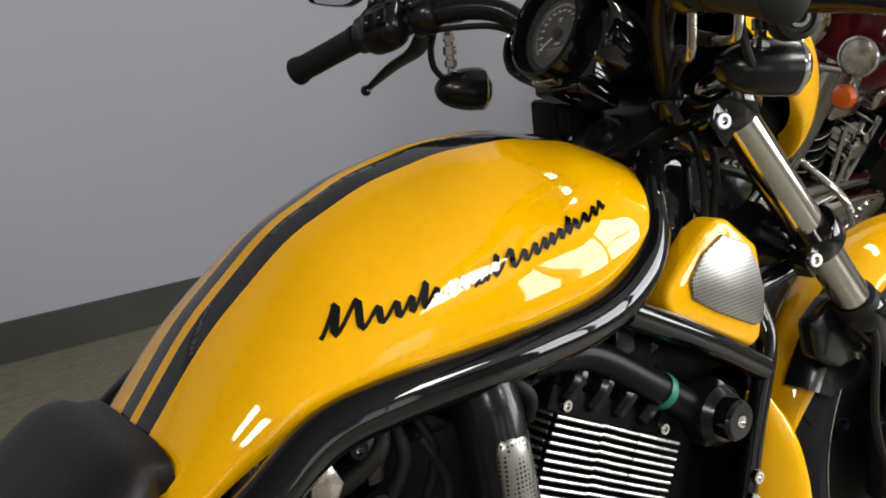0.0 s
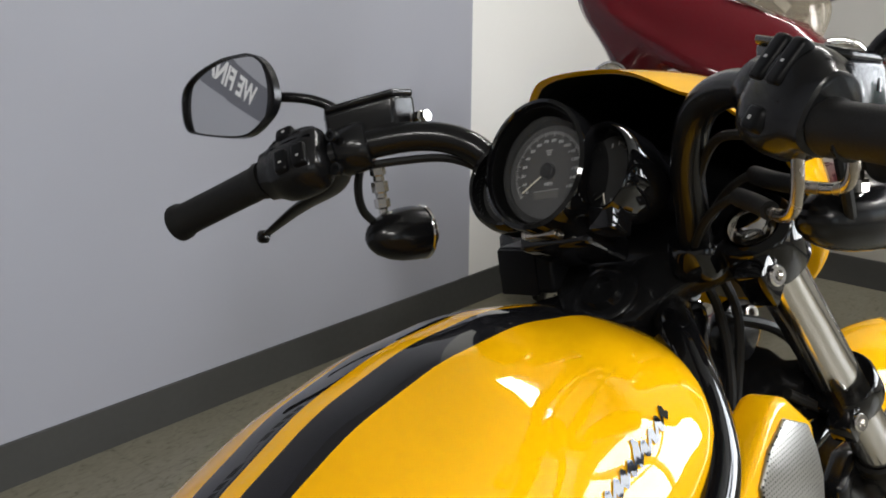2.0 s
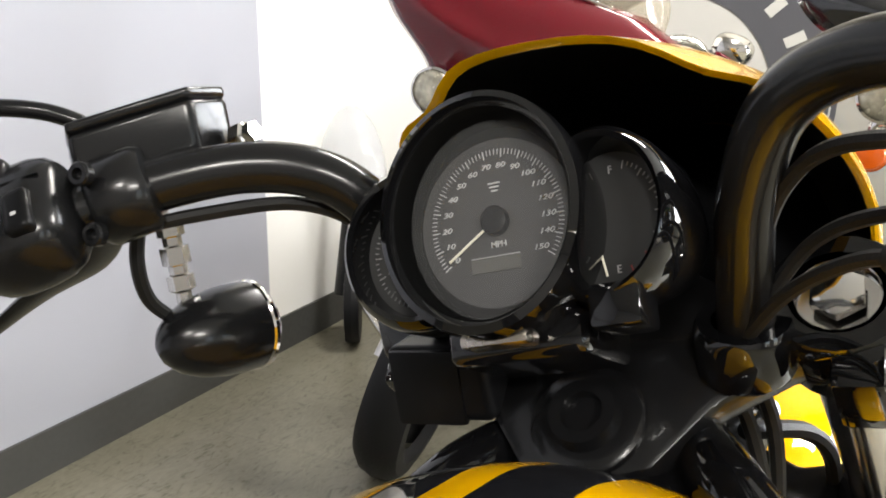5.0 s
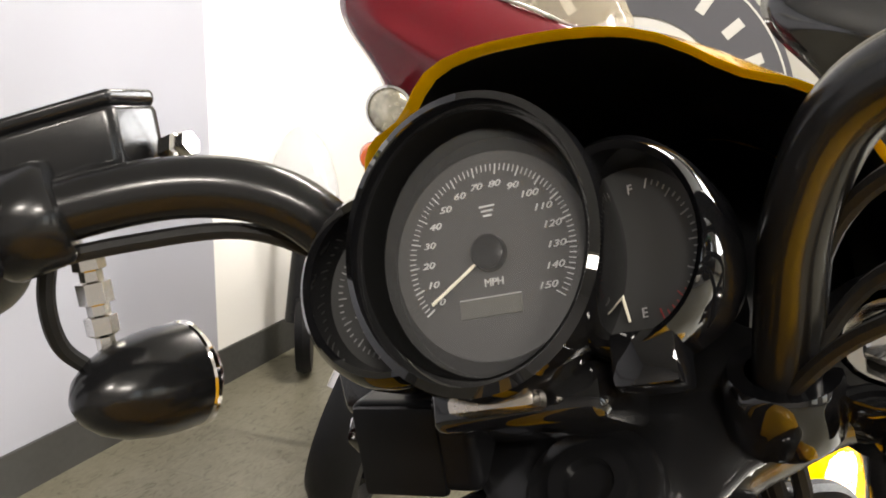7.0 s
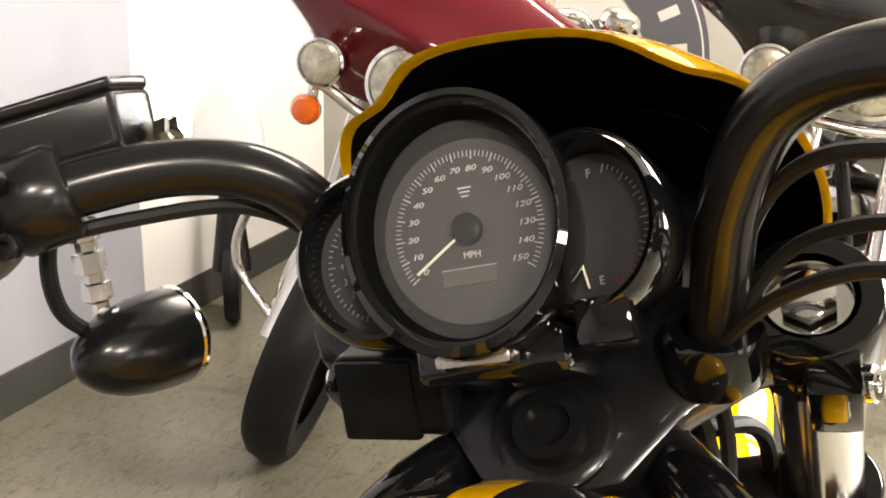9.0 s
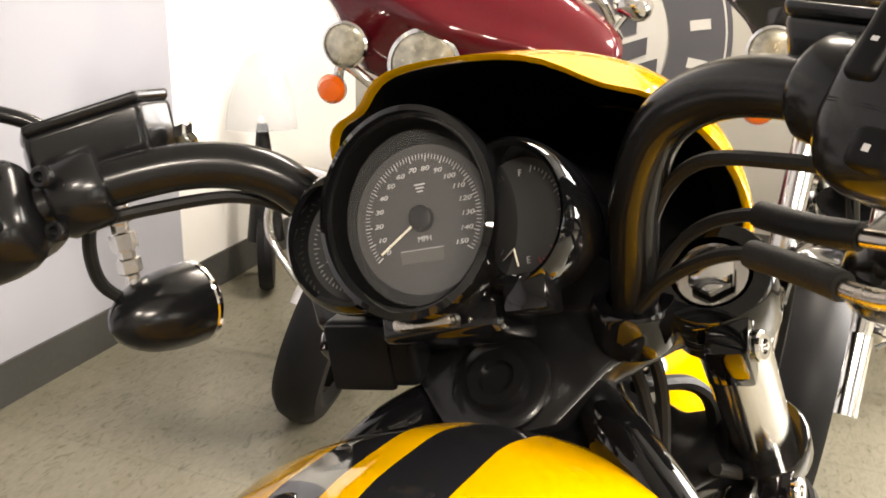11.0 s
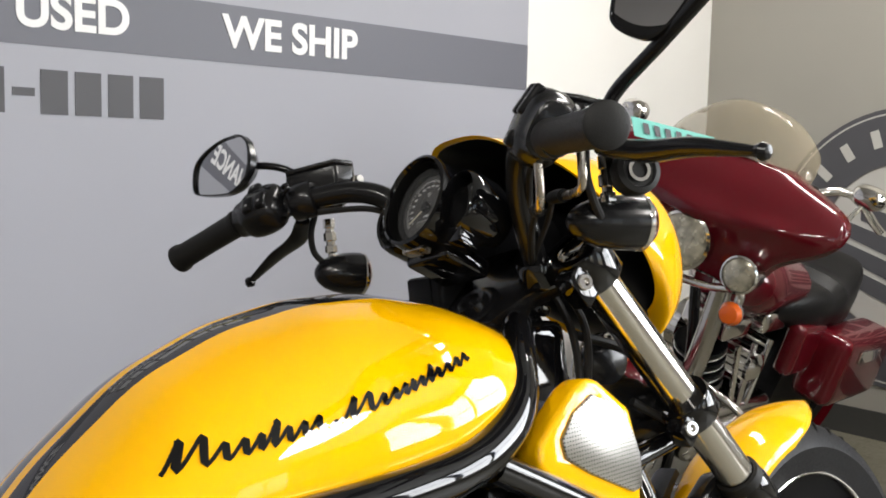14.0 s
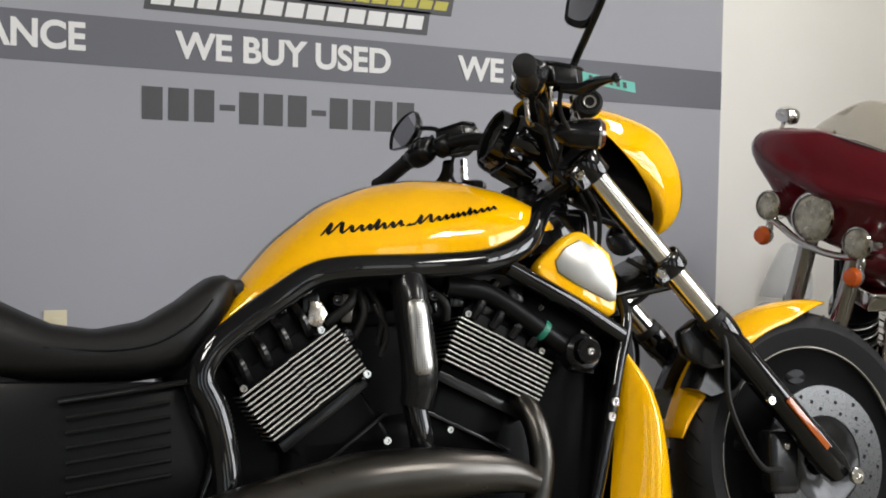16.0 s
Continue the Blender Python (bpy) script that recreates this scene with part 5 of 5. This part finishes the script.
# fasteners and hoses round the steering neck
for p, r in (((-0.04, -0.03, 0.832), 0.0075), ((0.012, -0.052, 0.832), 0.0075), ((0.135, -0.045, 0.780), 0.009), ((0.12, -0.055, 0.785), 0.009)):
    part("neck_bolt", bolt(p, (-0.5, -0.8, 0.2), r, 0.010), STEEL, bike, "chrome neck bolt")
part("horn", lathe([(0.028, 0), (0.034, 0.008), (0.034, 0.02), (0.02, 0.028), (0, 0.028)], frame_to((0.14, -0.02, 0.76), (-0.2, -1, 0)), 24), SATIN, bike)
for k in range(2):
    part("neck_cable", tube([(0.03 + 0.012 * k, -0.05 - 0.012 * k, 0.86), (0.045 + 0.014 * k, -0.065 - 0.01 * k, 0.80), (0.04 + 0.012 * k, -0.07, 0.72), (0.02 + 0.015 * k, -0.06, 0.64)], 0.005, 8), RUBBER, bike)
part("loom_loop", tube([(0.05, -0.06, 0.80), (0.12, -0.085, 0.77), (0.17, -0.09, 0.72), (0.16, -0.08, 0.65), (0.08, -0.06, 0.60)], 0.006, 8), RUBBER, bike)
part("strut", tube([(0.05, -0.10, 0.635), (0.20, -0.11, 0.66)], 0.012, 10), GLOSS, bike)

# paper tag on the brake lever
tag = thing("price_tag", "teal paper tag hanging from the brake lever", "tag", BIKE @ Matrix.Translation((-0.086, -0.286, 1.017)))
part("paper", slab([Vector((0, 0, 0)), Vector((0.082, -0.037, -0.026)), Vector((0.080, -0.040, -0.046)), Vector((-0.002, -0.003, -0.020))], (0.0003, 0.0006, 0.0003)), TEAL, tag)
for k in range(6):
    f = 0.12 + 0.13 * k
    a = Vector((0.082, -0.037, -0.026)) * f + Vector((-0.0010, -0.0016, -0.004))
    part("print_bar", slab([a, a + Vector((0.0055, -0.0025, -0.0018)), a + Vector((0.0047, -0.0037, -0.0128)), a + Vector((-0.0008, -0.0012, -0.011))], (-0.0002, -0.0003, -0.0001)), LETTER_DARK, tag)

# ---- red touring motorcycle ----
def touring(name, m, paint, label, steer=0.0, size=1.0, U=0.135, fender_from=40.0, wheel_x=0.40, guard=True):
    """Facing +x in its own frame, z up from the ground."""
    b = thing(name, label, "motorcycle", m)
    TURN = pose(0, 0, 0, 0, 0, steer)
    UPPER = TURN @ Matrix.Scale(size, 4)
    before = set(b.children)
    # batwing fairing: a bulged shell, outlined by its half width at each height
    zs = [0.70, 0.76, 0.82, 0.86, 0.90, 0.94, 0.97, 1.00, 1.03, 1.055, 1.075, 1.09]
    ws_ = [0.19, 0.240, 0.275, 0.325, 0.385, 0.420, 0.432, 0.428, 0.405, 0.330, 0.245, 0.17]
    rows_ = []
    for i in range(37):
        z = 0.70 + 0.39 * i / 36
        w = smooth_interp(zs, ws_, z)
        row = []
        for j in range(33):
            v = -1 + 2 * j / 32
            y = v * w
            brow = 0.040 * math.exp(-((z - 0.905) / 0.045) ** 2) * math.exp(-(y / 0.14) ** 2)
            ridge = 0.022 * math.exp(-((z - 0.905 - 0.12 * abs(y)) / 0.028) ** 2) * math.exp(-((abs(y) - 0.24) / 0.11) ** 2)
            back = 0.11 * (max(0.0, z - 0.92) / 0.17) ** 2 + 0.055 * (max(0.0, 0.90 - z) / 0.15) ** 1.5
            row.append((0.235 - 0.022 * (y / 0.42) ** 2 - back + brow + ridge - 0.030 * abs(v) ** 9, y, U + z))
        rows_.append(row)
    fairing = part("fairing", loft(rows_, False, False), paint, b, "glossy batwing fairing")
    so = fairing.modifiers.new("thick", "SOLIDIFY")
    so.thickness, so.offset = 0.02, -1
    # windscreen
    ws = []
    for k in range(9):
        f = k / 8
        ws.append([(0.130 - 0.12 * f - 0.05 * v * v, v * (0.245 - 0.045 * f ** 2), U + 1.072 - 0.015 * v * v + 0.165 * math.sin(f * 1.45) * (1 - 0.45 * abs(v) ** 3)) for v in [-1 + 2 * j / 20 for j in range(21)]])
    scr = part("windscreen", loft(ws, False, False), SMOKE, b, "smoked tinted windscreen")
    so = scr.modifiers.new("thick", "SOLIDIFY")
    so.thickness = 0.004
    part("windscreen_trim", tube([(0.088, -0.245, U + 1.064), (0.118, -0.15, U + 1.080), (0.138, 0, U + 1.090), (0.118, 0.15, U + 1.080), (0.088, 0.245, U + 1.064)], 0.005, 8), CHROME, b)
    part("dash", box((-0.06, -0.24, U + 0.90), (0.0, 0.24, U + 1.05), 0.02, 3), MATTE, b)
    # lamps
    for y, z, r in ((0, U + 0.80, 0.088), (0.205, U + 0.775, 0.055), (-0.205, U + 0.775, 0.055)):
        lamp = part("headlamp" if y == 0 else "spot_lamp", lathe([(r * 0.5, -0.11), (r * 0.95, -0.05), (r, 0.0), (r * 1.06, 0.01), (r * 1.06, 0.02), (r * 0.95, 0.024)], frame_to((0.24, y, z), (1, 0, 0.03)), 36), CHROME, b, "chrome-rimmed lamp")
        part("lens", lathe([(r * 0.96, 0.018), (r * 0.8, 0.023), (r * 0.5, 0.026), (0, 0.027)], frame_to((0.24, y, z), (1, 0, 0.03)), 32), LAMP_GLASS, lamp, "fluted clear lens")
    part("lamp_bar", tube([(0.20, -0.213, U + 0.665), (0.21, -0.205, U + 0.715), (0.20, -0.10, U + 0.685), (0.20, 0, U + 0.675), (0.20, 0.10, U + 0.685), (0.21, 0.205, U + 0.715), (0.20, 0.213, U + 0.665)], 0.014, 10), CHROME, b, "chrome lamp bar")
    for s in (-1, 1):
        part("turn_signal", lathe([(0, -0.03), (0.028, -0.02), (0.038, 0.0), (0.038, 0.012)], frame_to((0.22, 0.213 * s, U + 0.648), (1, 0, 0)), 24), CHROME, b)
        part("signal_lens", lathe([(0.037, 0.012), (0.028, 0.03), (0, 0.036)], frame_to((0.22, 0.213 * s, U + 0.648), (1, 0, 0)), 24), AMBER, b, "amber turn signal lens")
        shell_ = [[(x_, 0.405 * s + r_ * 0.050 * math.copysign(abs(math.cos(a)) ** 0.8, math.cos(a)), U + 1.085 + r_ * 0.036 * math.copysign(abs(math.sin(a)) ** 0.8, math.sin(a))) for a in [2 * math.pi * j / 20 for j in range(20)]] for x_, r_ in ((0.075, 0.3), (0.07, 0.7), (0.05, 0.95), (0.03, 1.0), (0.025, 0.97))]
        mir = part("mirror", loft(shell_), CHROME, b, "chrome mirror")
        part("mirror_stem", tube([(0.10, 0.385 * s, U + 0.99), (0.075, 0.39 * s, U + 1.03), (0.055, 0.40 * s, U + 1.065)], 0.008, 8), CHROME, mir)
        part("handlebar", tube([(0.0, 0.05 * s, U + 0.86), (-0.10, 0.28 * s, U + 1.05), (-0.26, 0.40 * s, U + 0.95)], 0.014, 10), CHROME, b)
    for ob in set(b.children) - before:
        ob.matrix_basis = UPPER
    before = set(b.children)
    for s in (-1, 1):
        part("fork_cover", tube([(0.09, 0.105 * s, size * (U + 0.78)), (wheel_x - 0.16, 0.105 * s, 0.62), (wheel_x - 0.09, 0.105 * s, 0.42), (wheel_x - 0.04, 0.105 * s, 0.28)], [0.034, 0.034, 0.030, 0.032], 16), STEEL, b, "chrome fork cover")
        part("fork_slider", tube([(wheel_x - 0.095, 0.105 * s, 0.44), (wheel_x, 0.105 * s, 0.27)], [0.036, 0.038], 16), CHROME, b, "chrome lower fork leg")
    ax = frame_to((wheel_x, 0, 0.31), (0, -1, 0), (0, 0, 1))
    wh = part("front_wheel", lathe([(0.22, -0.04), (0.25, -0.062), (0.285, -0.060), (0.308, -0.035), (0.315, 0), (0.308, 0.035), (0.285, 0.060), (0.25, 0.062), (0.22, 0.04)], ax, 48), TYRE, b, "black front tyre")
    part("rim", lathe([(0.20, 0.035), (0.225, 0.045), (0.23, 0.040)], ax, 40), CHROME, wh)
    for k in range(9):
        part("spoke", tube([ax @ Vector((0.03 * math.cos(k * 0.698), 0.03 * math.sin(k * 0.698), 0.02)), ax @ Vector((0.215 * math.cos(k * 0.698), 0.215 * math.sin(k * 0.698), 0.03))], 0.011, 8), STEEL, wh)
    fd = []
    for k in range(17):
        a = radians(fender_from + (170 - fender_from) * k / 16)
        fd.append([Vector((wheel_x + math.cos(a) * (0.345 - 0.03 * abs(v) ** 2 - 0.05 * max(0, abs(v) - 0.7)), v * 0.085, 0.31 + math.sin(a) * (0.345 - 0.03 * abs(v) ** 2 - 0.05 * max(0, abs(v) - 0.7)))) for v in [-1 + j / 6 for j in range(13)]])
    fen = part("front_fender", loft(fd, False, False), paint, b, "deep front fender")
    so = fen.modifiers.new("thick", "SOLIDIFY")
    so.thickness = 0.004
    if guard:
        tip = radians(fender_from + 6)
        part("fender_lamp", box((-0.012, -0.045, -0.002), (0.012, 0.045, 0.014), 0.006, 2, frame_to((wheel_x + 0.347 * math.cos(tip), 0, 0.31 + 0.347 * math.sin(tip)), (math.cos(tip), 0, math.sin(tip)), (0, 1, 0)) @ pose(0, 0, 0, 0, 0, 90)), AMBER, fen, "amber fender lamp")
    for ob in set(b.children) - before:
        ob.matrix_basis = TURN
    # engine, tank, seat, rear
    for s in (-1, 1):
        if guard:
            part("crash_bar", tube([(0.02, 0.10 * s, 0.56), (0.0, 0.30 * s, 0.52), (-0.02, 0.36 * s, 0.42), (-0.02, 0.34 * s, 0.28), (0.0, 0.15 * s, 0.16)], 0.013, 12), CHROME, b, "chrome engine guard")
        part("saddlebag", box((-1.10, 0.20 * s - 0.08, 0.40), (-0.68, 0.20 * s + 0.08, 0.68), 0.05, 4), paint, b, "hard saddlebag")
        part("saddlebag_trim", box((-0.96, (0.282) * s - 0.006, 0.58), (-0.80, 0.282 * s + 0.006, 0.63), 0.004, 2), CHROME, b)
        part("floorboard", box((-0.45, 0.2 * s - 0.05, 0.26), (-0.15, 0.2 * s + 0.05, 0.285), 0.01, 2), CHROME, b)
    part("primary_cover", loft([[(-0.36 + 0.27 * math.copysign(abs(math.cos(a)) ** 0.8, math.cos(a)) * k, 0.15 + h, 0.30 + 0.085 * math.sin(a) * k) for a in [2 * math.pi * j / 28 for j in range(28)]] for h, k in ((0, 1.0), (0.035, 1.0), (0.05, 0.93), (0.055, 0.85))]), CHROME, b, "polished primary cover")
    part("clutch_cover", lathe([(0.055, 0), (0.055, 0.008), (0.045, 0.012), (0, 0.012)], frame_to((-0.47, 0.205, 0.30), (0, 1, 0)), 24), CHROME, b)
    for k in range(3):
        part("pushrod_tube", tube([(-0.36 + 0.05 * k, 0.13, 0.40), (-0.42 + 0.11 * k, 0.11, 0.64)], 0.011, 10), CHROME, b)
    part("rocker_box", box((-0.52, -0.08, 0.66), (-0.36, 0.10, 0.74), 0.02, 3), CHROME, b, "chrome rocker box")
    part("rocker_box", box((-0.26, -0.08, 0.66), (-0.10, 0.10, 0.74), 0.02, 3), CHROME, b, "chrome rocker box")
    part("side_panel", box((-0.72, 0.10, 0.50), (-0.52, 0.17, 0.70), 0.03, 3), paint, b, "painted side panel")
    part("shift_linkage", tube([(0.02, 0.20, 0.30), (-0.30, 0.215, 0.26), (-0.42, 0.21, 0.28)], 0.008, 8), CHROME, b)
    part("horn_cover", lathe([(0, 0.0), (0.05, 0.005), (0.055, 0.02), (0.03, 0.035), (0, 0.04)], frame_to((-0.31, 0.12, 0.56), (0, 1, 0)), 24), CHROME, b)
    part("down_tube", tube([(0.02, 0.0, 0.84), (0.0, 0.06, 0.60), (-0.03, 0.09, 0.30), (-0.06, 0.09, 0.16)], 0.018, 10), GLOSS, b)
    part("regulator", box((0.0, -0.06, 0.24), (0.04, 0.06, 0.40), 0.01, 2), ENGINE, b)
    tk = []
    for k in range(13):
        f = k / 12
        w, h = 0.16 * math.sin(min(1, f * 2.2 + 0.15) * math.pi / 2) * (1 - 0.35 * max(0, f - 0.5)), 0.13 * math.sin(min(1, f * 1.6 + 0.25) * math.pi / 2) * (1 - 0.7 * max(0, f - 0.55))
        tk.append([(-0.02 - 0.50 * f, w * math.cos(a), 0.86 - 0.03 * f + h * math.sin(a)) for a in [2 * math.pi * j / 20 for j in range(20)]])
    part("tank", loft(tk), paint, b, "rounded fuel tank")
    part("engine", box((-0.55, -0.15, 0.22), (-0.06, 0.15, 0.42), 0.05, 4), STEEL, b, "chrome and black engine")
    for lean, x in ((22, -0.40), (-22, -0.22)):
        for k in range(9):
            part("cooling_fin", lathe([(0.0, -0.003), (0.088, -0.003), (0.09, 0), (0.088, 0.003), (0, 0.003)], Matrix.Translation((x, 0, 0.44)) @ pose(0, 0, 0, 0, -lean, 0) @ Matrix.Translation((0, 0, 0.024 * k)), 20), ALLOY if k % 2 else ENGINE, b)
    part("air_cleaner", lathe([(0.10, 0), (0.10, 0.04), (0.085, 0.055), (0, 0.06)], frame_to((-0.31, -0.14, 0.58), (0, -1, 0)), 28), CHROME, b)
    part("exhaust", tube([(-0.15, -0.10, 0.50), (-0.02, -0.16, 0.42), (-0.03, -0.18, 0.25), (-0.2, -0.19, 0.17), (-1.3, -0.19, 0.17)], [0.024, 0.024, 0.026, 0.04, 0.045], 14), CHROME, b, "chrome exhaust")
    sr = []
    for k in range(15):
        f = k / 14
        h = 0.045 + 0.05 * math.sin(f * math.pi * 1.5) ** 2 + (0.05 if f > 0.55 else 0)
        sr.append([(-0.42 - 0.62 * f, (0.10 + 0.07 * math.sin(f * math.pi)) * math.copysign(abs(math.cos(a)) ** 0.6, math.cos(a)), 0.74 + h * math.copysign(abs(math.sin(a)) ** 0.6, math.sin(a))) for a in [2 * math.pi * j / 18 for j in range(18)]])
    part("seat", loft(sr), LEATHER, b, "black two-up seat")
    if guard:
        part("tail_lamp", lathe([(0, 0), (0.04, 0.002), (0.042, 0.012), (0.03, 0.024), (0, 0.028)], frame_to((-1.33, 0, 0.50), (-1, 0, 0.2)), 20), AMBER, b, "tail lamp lens")
    part("rear_fender", lathe([(0.34, -0.09), (0.355, -0.05), (0.36, 0), (0.355, 0.05), (0.34, 0.09), (0.335, 0.09), (0.35, 0), (0.335, -0.09)], frame_to((-1.0, 0, 0.31), (0, 1, 0), (0, 0, 1)), 24, 150, 200), paint, b)
    part("rear_wheel", lathe([(0, -0.05), (0.2, -0.05), (0.22, -0.07), (0.29, -0.07), (0.315, 0), (0.29, 0.07), (0.22, 0.07), (0.2, 0.05), (0, 0.05)], frame_to((-1.0, 0, 0.31), (0, 1, 0)), 40), TYRE, b)
    part("side_stand", tube([(-0.3, 0.14, 0.22), (-0.32, 0.24, 0.05)], 0.012, 8), CHROME, b)
    return b


RED_POSE = Matrix.Translation((1.508, 1.094, FLOOR_Z)) @ pose(0, 0, 0, 0, 0, -178) @ pose(0, 0, 0, -19.1, 0, 0) @ Matrix.Scale(0.889, 4)
red = touring("touring_motorcycle", RED_POSE, RED, "dark red touring motorcycle with batwing fairing and chrome lamps", 6.7, 0.965, 0.251, 62.0, 0.228)
BLACK_PAINT = mat("black_paint", (0.006, 0.006, 0.007), 0.2, 0.0, 1.0, 0.05, 80)
BLACK_POSE = Matrix.Translation((1.72, -0.02, FLOOR_Z)) @ pose(0, 0, 0, 0, 0, 162) @ pose(0, 0, 0, -5, 0, 0) @ Matrix.Scale(0.85, 4)
black = touring("touring_motorcycle", BLACK_POSE, BLACK_PAINT, "black touring motorcycle with chrome fork parked beside red one", 19, 1.08, 0.20, 78.0, 0.44, False)

# windscreen of a small parked bike against the white wall
small = thing("parked_scooter", "small dark toy scooter with a clear windscreen", "scooter", Matrix.Translation((1.97, 1.60, FLOOR_Z)) @ pose(0, 0, 0, 0, 0, -150) @ Matrix.Scale(0.55, 4))
ws = [[(0.10 - 0.14 * f - 0.08 * v * v, v * (0.20 - 0.07 * f * f), 0.92 + 0.42 * f * (1 - 0.3 * v * v)) for v in [-1 + j / 6 for j in range(13)]] for f in [k / 7 for k in range(8)]]
sc = part("windscreen", loft(ws, False, False), CLEAR, small, "clear plastic windscreen")
so = sc.modifiers.new("thick", "SOLIDIFY")
so.thickness = 0.003
part("body", loft([[(0.06 - 0.1 * f + 0.07 * math.cos(a) * (1 - 0.75 * f), 0.11 * math.sin(a) * (1 - 0.72 * f), 0.28 + 0.66 * f) for a in [2 * math.pi * j / 20 for j in range(20)]] for f in [k / 5 for k in range(6)]]), SATIN, small, "dark front body")
part("wheel", lathe([(0, -0.04), (0.16, -0.045), (0.20, -0.04), (0.215, 0), (0.20, 0.04), (0.16, 0.045), (0, 0.04)], frame_to((0.12, 0, 0.215), (0, 1, 0)), 32), TYRE, small)
